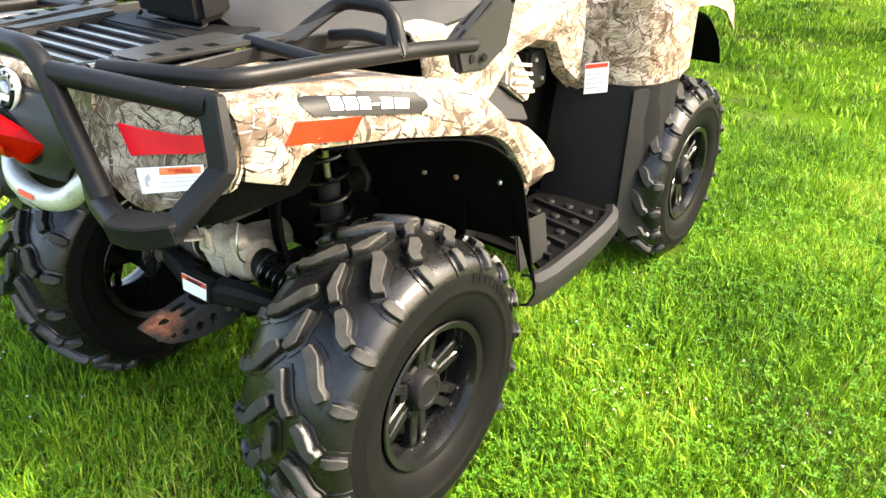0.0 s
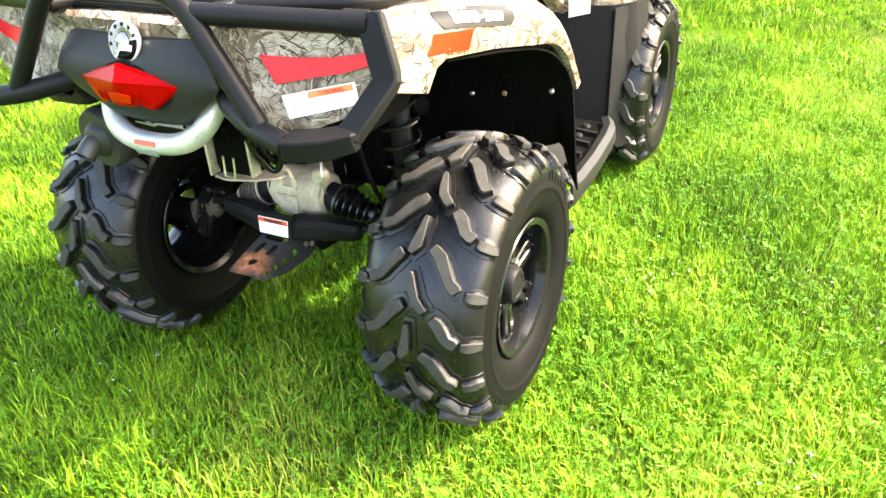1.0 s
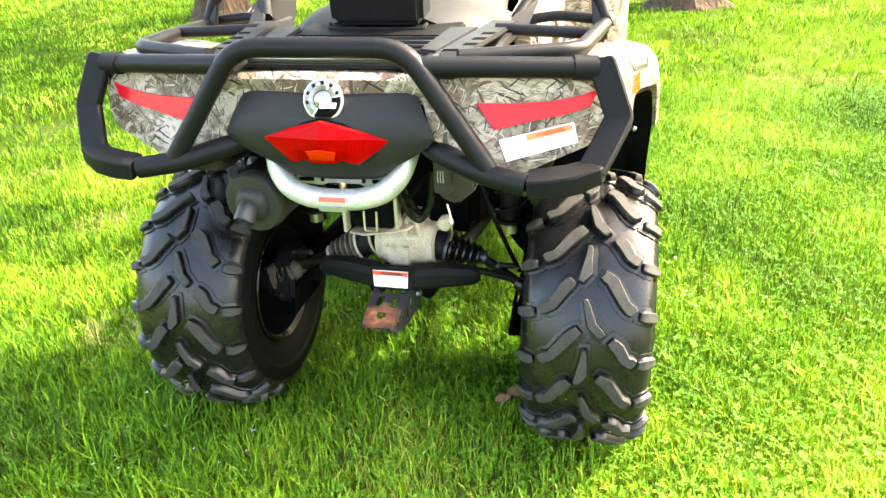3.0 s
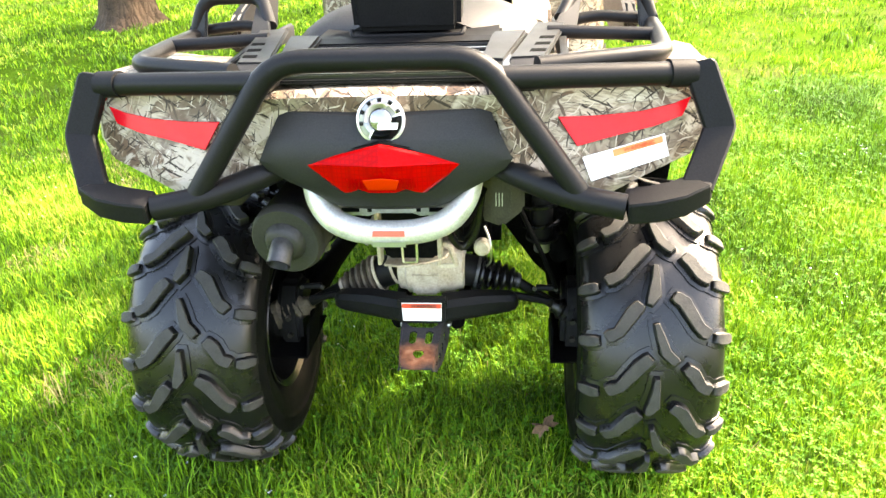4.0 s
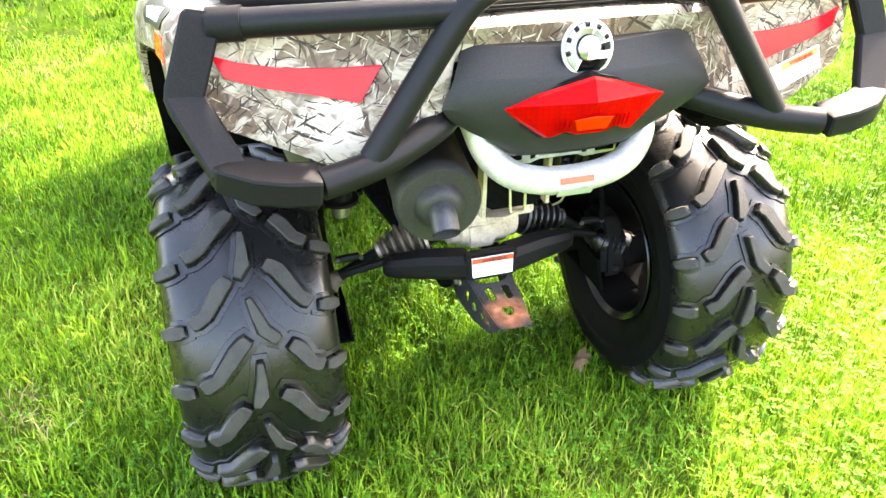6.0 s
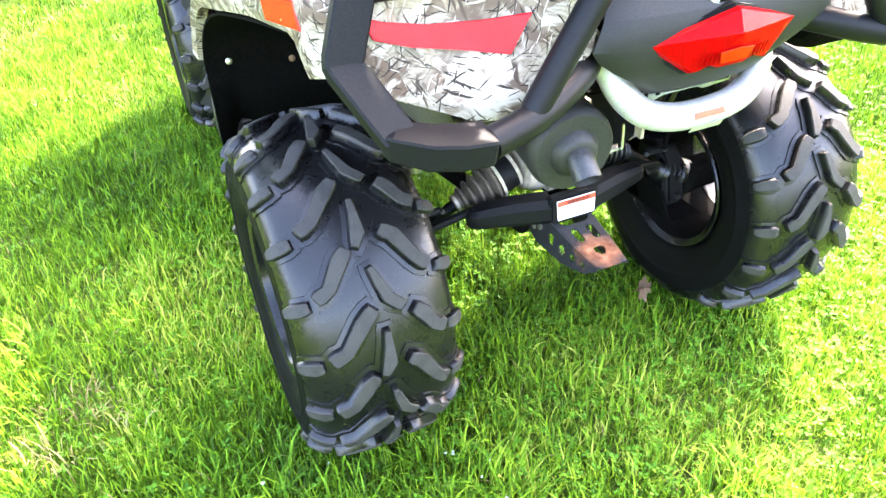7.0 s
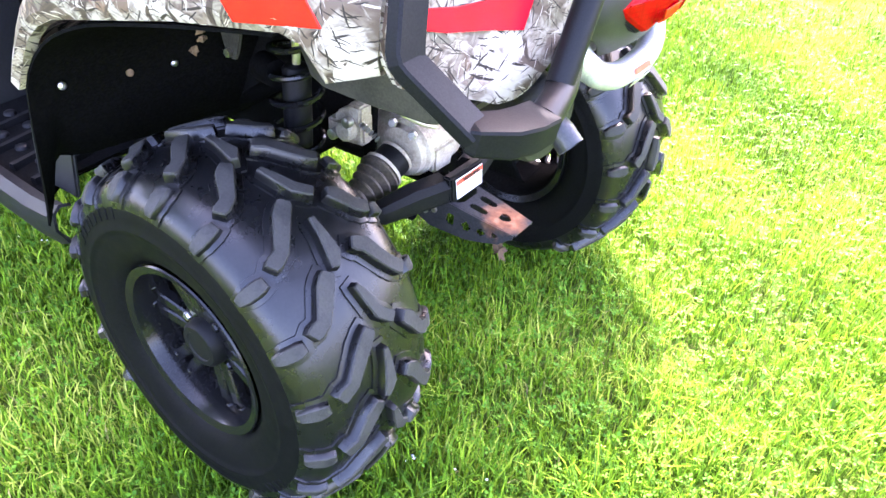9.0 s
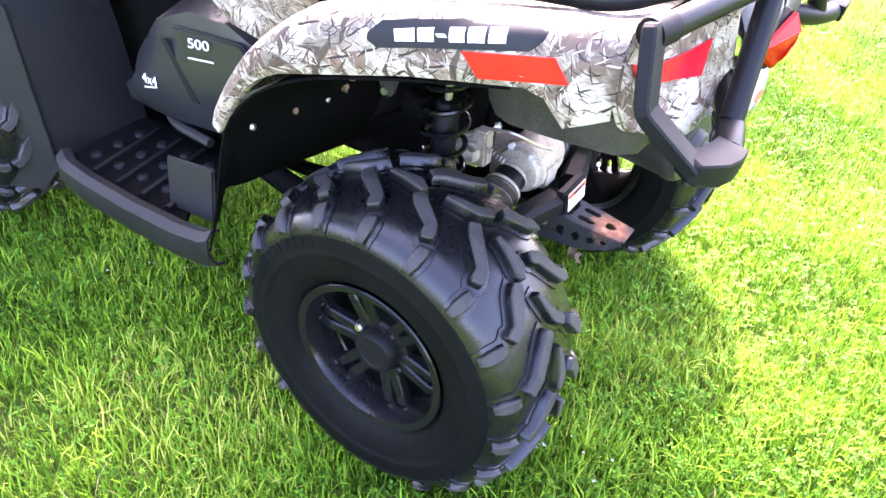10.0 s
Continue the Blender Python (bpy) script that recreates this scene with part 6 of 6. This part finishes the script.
def brake_caliper():
    """Cast caliper and its fittings beside the axle drive, on the left."""
    bm = bmesh.new()
    slab(bm, [(-0.080, 0.030, 0.486), (-0.080, 0.075, 0.480), (-0.080, 0.100, 0.505), (-0.080, 0.095, 0.535), (-0.080, 0.062, 0.552), (-0.080, 0.030, 0.540)], (-0.030, 0, 0), 0.005, 2)
    lathe(bm, [(0.0, 0.020), (0.016, 0.020), (0.020, 0.015), (0.020, 0.0)], (-0.108, 0.062, 0.512), (-1, 0, 0.1), 20)
    box(bm, (-0.118, 0.028, 0.532), (-0.086, 0.058, 0.566), 0.004)
    box(bm, (-0.114, 0.085, 0.492), (-0.090, 0.112, 0.520), 0.004)
    ob = part("brake_caliper", bm, CASE, quad, "cast silver brake caliper")
    for k in range(6):
        b2 = bmesh.new()
        lathe(b2, [(-0.0012, 0.0055), (0.0012, 0.0055)], (-0.122, 0.020 - 0.007 * k, 0.540 - 0.003 * k), (0, -1, -0.4), 10)
        part("spring_coil", b2, STEEL, ob)
    for y, z in ((0.05, 0.535), (0.085, 0.500)):
        b2 = bmesh.new()
        lathe(b2, [(0, 0.010), (0.012, 0.010), (0.014, 0.006), (0.014, 0.0)], (-0.120, y, z), (-1, 0, 0), 12)
        part("caliper_pin", b2, STEEL, ob)
    for x, y, z in ((-0.062, -0.045, 0.520), (-0.062, 0.0, 0.528), (-0.090, 0.02, 0.575)):
        b3 = bmesh.new()
        lathe(b3, [(0, 0.008), (0.010, 0.008), (0.012, 0.006), (0.012, 0.0)], (x, y, z), (-1, -0.4, 0.3), 6)
        part("case_bolt", b3, STEEL, ob, "zinc-plated bolt", angle=20)
    part("brake_line", tube([(-0.10, 0.03, 0.57), (-0.11, -0.03, 0.585), (-0.07, -0.06, 0.55), (-0.03, -0.07, 0.53)], 0.003, 8, 0.03), STEEL, ob)


brake_caliper()


# -- footwells, engine covers, front bodywork --
def footwell(s):
    bm = bmesh.new()
    slab(bm, [(s * 0.20, 0.565, 0.322), (s * 0.40, 0.565, 0.322), (s * 0.475, 0.50, 0.322), (s * 0.480, 0.60, 0.318), (s * 0.470, 0.88, 0.318), (s * 0.44, 0.93, 0.322), (s * 0.20, 0.95, 0.322)], (0, 0, 0.012), 0.004)
    ob = part("footboard", bm, LINER, quad, "black plastic footboard with raised treads")
    rows = []
    for y, x, top in ((0.395, 0.500, 0.385), (0.42, 0.502, 0.372), (0.50, 0.500, 0.358), (0.65, 0.495, 0.350), (0.80, 0.485, 0.347), (0.88, 0.475, 0.348), (0.925, 0.455, 0.352)):
        rows.append([(s * (x - 0.03), y, top - 0.006), (s * (x - 0.012), y, top), (s * x, y, top - 0.010), (s * (x + 0.003), y, top - 0.04), (s * (x - 0.012), y, top - 0.072), (s * (x - 0.03), y, top - 0.078)])
    g = np.array(rows)
    part("footboard_edge", sheet(bmesh.new(), g if s > 0 else g[::-1], 0.006), GREY_PLASTIC, ob, "grey plastic edge of the footboard")
    for k in range(4):
        b2 = bmesh.new()
        y = 0.600 + 0.078 * k
        sweep(b2, [(s * 0.235, y + 0.02, 0.340), (s * 0.445, y - 0.02, 0.340)], 0.008, section=[(-1, -1), (1, -1), (0.7, 0.8), (-0.7, 0.8)])
        part("tread_bar", b2, PLASTIC, ob)
        for j in range(3):
            b3 = bmesh.new()
            x = 0.27 + 0.06 * j
            lathe(b3, [(0, 0.015), (0.006, 0.013), (0.008, 0.010), (0.008, 0.0)], (s * x, y + 0.045, 0.333), (0, 0, 1), 10)
            part("tread_stud", b3, PLASTIC, ob)
    b4 = bmesh.new()
    slab(b4, [(s * 0.416, 0.600, 0.330), (s * 0.412, 0.470, 0.335), (s * 0.396, 0.470, 0.455), (s * 0.402, 0.600, 0.445)], (s * 0.010, 0, 0), 0.004)
    part("heel_guard", b4, TRIM, ob, "grey plastic heel plate")
    # leg shield
    rows = []
    for z, a, b, c, d in ((0.245, 0.21, 0.93, 1.010, 1.10), (0.33, 0.21, 0.945, 1.015, 1.11), (0.45, 0.215, 0.965, 1.025, 1.12), (0.56, 0.22, 0.985, 1.035, 1.14), (0.612, 0.225, 1.00, 1.045, 1.15), (0.655, 0.23, 1.01, 1.050, 1.16)):
        top = 0.0 if z < 0.64 else 0.0
        rows.append([(s * 0.20, b - 0.005, z), (s * 0.235, b, z), (s * 0.30, b + 0.014, z), (s * 0.395, c, z + top), (s * 0.410, c + 0.008, z), (s * 0.450, c + 0.055, z), (s * (0.500 - 0.05 * z), d, z), (s * (0.508 - 0.05 * z), d + 0.05, z)])
    g = np.array(rows)
    part("leg_shield", sheet(bmesh.new(), g if s < 0 else g[::-1], 0.006), PLASTIC, quad, "black plastic leg shield")
    b5 = bmesh.new()
    slab(b5, [(s * 0.418, 1.006, 0.26), (s * 0.414, 1.043, 0.645), (s * 0.470, 1.150, 0.655), (s * 0.500, 1.108, 0.215), (s * 0.450, 1.040, 0.205)], (s * -0.006, 0.010, 0), 0.003)
    part("shield_edge", b5, GREY_PLASTIC, quad, "grey plastic outer edge of the leg shield")


def engine_cover(s):
    rows = []
    tops = (0.60, 0.62, 0.64, 0.635, 0.60, 0.54, 0.49) if s > 0 else (0.60, 0.66, 0.70, 0.70, 0.66, 0.57, 0.50)
    for y, top, low in zip((0.40, 0.46, 0.55, 0.66, 0.76, 0.84, 0.88), tops, (0.45, 0.43, 0.42, 0.41, 0.40, 0.40, 0.41)):
        rows.append([(s * 0.17, y, low), (s * 0.245, y, low + 0.01), (s * 0.268, y, low + (top - low) * 0.3), (s * 0.270, y, low + (top - low) * 0.62), (s * 0.250, y, top - 0.02), (s * 0.18, y, top)])
    g = np.array(rows)
    ob = part("engine_cover", sheet(bmesh.new(), g if s < 0 else g[::-1], 0.006), SLAT if s < 0 else CAMO, quad, "glossy black engine side cover with white numerals" if s < 0 else "camouflage engine side cover", angle=50)
    if s < 0:
        words("numerals", "500", 0.028, facing((-0.2805, 0.612, 0.634), (0, -1, 0.13), (0.12, 0, 1)) @ Matrix.Diagonal((1.55, 1, 1, 1)), DECAL, ob, "white raised numerals")
        words("marking", "4x4", 0.032, facing((-0.2800, 0.790, 0.506), (0, -1, 0.02), (0.05, 0, 1)), DECAL, ob, "white marking")
        for k, (a, b, z) in enumerate(((0.650, 0.575, 0.597), (0.812, 0.770, 0.484))):
            b2 = bmesh.new()
            slab(b2, [(-0.2785, a, z - 0.002), (-0.2785, b, z + 0.008), (-0.2785, b, z + 0.011), (-0.2785, a, z + 0.001)], (-0.0015, 0, 0))
            part("marking_bar", b2, DECAL, ob)
        b3 = bmesh.new()
        slab(b3, [(-0.262, 0.700, 0.652), (-0.262, 0.500, 0.662), (-0.262, 0.462, 0.622), (-0.266, 0.520, 0.570), (-0.266, 0.660, 0.556)], (-0.012, 0, 0), 0.005)
        part("cover_panel", b3, SLAT, ob, "raised glossy panel")
        b3 = bmesh.new()
        slab(b3, [(-0.270, 0.735, 0.615), (-0.270, 0.715, 0.620), (-0.270, 0.640, 0.492), (-0.270, 0.664, 0.490)], (-0.006, 0, 0), 0.002)
        part("cover_rib", b3, GREY_PLASTIC, ob)
    b4 = bmesh.new()
    rows = []
    for y, top, low in ((0.30, 0.92, 0.72), (0.42, 0.90, 0.66), (0.52, 0.87, 0.68), (0.60, 0.875, 0.74), (0.66, 0.88, 0.785), (0.76, 0.90, 0.80), (0.86, 0.92, 0.775), (0.91, 0.935, 0.70), (1.00, 0.95, 0.64)):
        rows.append([(s * 0.17, y, top), (s * 0.235, y, top - 0.02), (s * 0.262, y, top - 0.06), (s * 0.268, y, (top + low) / 2), (s * 0.262, y, low + 0.02), (s * 0.23, y, low)])
    g = np.array(rows)
    part("side_panel", sheet(b4, g if s > 0 else g[::-1], 0.006), CAMO, quad, "twig camouflage panel under the seat")
    if s > 0:
        b6 = bmesh.new()
        slab(b6, [(0.235, 0.595, 0.640), (0.245, 0.79, 0.590), (0.215, 0.79, 0.640), (0.195, 0.64, 0.740), (0.20, 0.595, 0.720)], (-0.05, 0, 0.02), 0.010, 3)
        part("engine_shroud", b6, TRIM, quad, "grey plastic engine shroud")
        b6 = bmesh.new()
        slab(b6, [(0.225, 0.700, 0.700), (0.235, 0.780, 0.640), (0.235, 0.815, 0.680), (0.215, 0.760, 0.775), (0.205, 0.730, 0.770)], (-0.06, 0, 0.01), 0.008, 2)
        head = part("cylinder_head", b6, CASE, quad, "pale cast engine cover")
        for k in range(4):
            b6 = bmesh.new()
            z = 0.672 + 0.022 * k
            sweep(b6, [(0.234 - 0.004 * k, 0.722, z + 0.018), (0.240 - 0.004 * k, 0.800, z)], 0.004, section=[(-1, -1), (1, -1), (0.6, 1), (-0.6, 1)])
            part("fin", b6, CASE, head)
        b6 = bmesh.new()
        box(b6, (0.13, 0.800, 0.66), (0.222, 0.90, 0.775), 0.010)
        part("coil_box", b6, PLASTIC, quad, "black plastic box beside the engine")
        for y, z in ((0.83, 0.745), (0.865, 0.690)):
            b6 = bmesh.new()
            lathe(b6, [(0, 0.006), (0.006, 0.006), (0.006, 0.0)], (0.222, y, z), (1, 0, 0), 6)
            part("box_bolt", b6, STEEL, quad, "bright bolt head", angle=20)
    b5 = bmesh.new()
    sweep(b5, [(s * 0.20, 0.86, 0.40), (s * 0.24, 0.78, 0.385), (s * 0.245, 0.66, 0.378)], 0.012, 8, 0.03)
    part("case_flange", b5, MUFFLER, quad, "dull metal edge of the engine case")


def front_fender(s):
    """Camouflage front mudguard: the wall behind the wheel, the outer side and the top."""
    rows = []
    for z, w in ((0.600, 0.0), (0.640, 0.15), (0.70, 0.35), (0.78, 0.6), (0.85, 0.85), (0.90, 1.0)):
        rows.append([(s * 0.215, 1.005 - 0.01 * w, z), (s * 0.26, 1.010, z + 0.010), (s * 0.35, 1.040 + 0.005 * w, z + 0.030), (s * 0.425, 1.085, z + 0.045), (s * 0.452, 1.125, z + 0.05), (s * 0.466, 1.20, z + 0.05 - 0.02 * w), (s * 0.472, 1.29, z + 0.07 - 0.05 * w)])
    g = np.array(rows)
    ob = part("front_fender", sheet(bmesh.new(), g if s < 0 else g[::-1], 0.006), CAMO, quad, "twig camouflage front mudguard")
    rows = []
    for y, top in ((1.00, 0.915), (1.10, 0.945), (1.25, 0.935), (1.40, 0.92), (1.55, 0.88), (1.68, 0.80)):
        hw = np.interp(y, [1.0, 1.12, 1.3, 1.68], [0.26, 0.45, 0.475, 0.46])
        rows.append([(0.0, y, top + 0.03), (s * 0.20, y, top + 0.02), (s * (hw - 0.05), y, top), (s * (hw - 0.01), y, top - 0.02), (s * hw, y, top - 0.09)])
    g = np.array(rows)
    part("front_deck", sheet(bmesh.new(), g if s > 0 else g[::-1], 0.006), CAMO, quad, "twig camouflage front bodywork")
    b2 = bmesh.new()
    lift = -0.028 if s > 0 else 0.088
    c = [(0.280, 1.012, 0.735), (0.340, 1.032, 0.747), (0.342, 1.033, 0.662), (0.282, 1.012, 0.650)]
    slab(b2, [(s * x, y - 0.004, z + lift) for x, y, z in c], (0, -0.0015, 0))
    part("warning_label", b2, LABEL, ob, "white label with red heading")
    b3 = bmesh.new()
    slab(b3, [(s * x, y - 0.0065, z + lift) for x, y, z in ((0.282, 1.012, 0.733), (0.338, 1.032, 0.744), (0.338, 1.032, 0.733), (0.282, 1.012, 0.722))], (0, -0.001, 0))
    part("label_heading", b3, LABEL_RED, ob)
    for k in range(4):
        b4 = bmesh.new()
        z = 0.706 + lift - 0.013 * k
        slab(b4, [(s * 0.288, 1.0068, z), (s * 0.332, 1.0220, z + 0.009), (s * 0.332, 1.0220, z + 0.0105), (s * 0.288, 1.0068, z + 0.0015)], (0, -0.001, 0))
        part("label_line", b4, LABEL_GREY, ob)
    rows = []
    for y, z in curve_through([(1.10, 0.56), (1.13, 0.68), (1.22, 0.78), (1.36, 0.82), (1.50, 0.78), (1.64, 0.68), (1.68, 0.60)], 16):
        rows.append([(s * x, y, z) for x in (0.18, 0.28, 0.38, 0.440)])
    g = np.array(rows)
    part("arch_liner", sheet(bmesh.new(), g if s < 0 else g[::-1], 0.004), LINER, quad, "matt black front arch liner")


for s in (1, -1):
    footwell(s)
    engine_cover(s)
    front_fender(s)


def front_end():
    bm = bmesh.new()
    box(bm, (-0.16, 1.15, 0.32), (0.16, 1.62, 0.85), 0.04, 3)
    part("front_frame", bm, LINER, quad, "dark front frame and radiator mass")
    b2 = bmesh.new()
    lathe(b2, [(-0.38, 0.02), (0.38, 0.02)], (0, FRONT_Y, FRONT_Z + 0.02), (1, 0, 0), 12)
    part("front_axle", b2, LINER, quad)
    b3 = bmesh.new()
    lathe(b3, [(0, 0.045), (0.03, 0.045), (0.035, 0.038), (0.035, 0.0)], (0.12, 0.96, 0.955), (0.2, 0, 1), 24)
    part("fuel_cap", b3, PLASTIC, quad, "black fuel filler cap")


front_end()
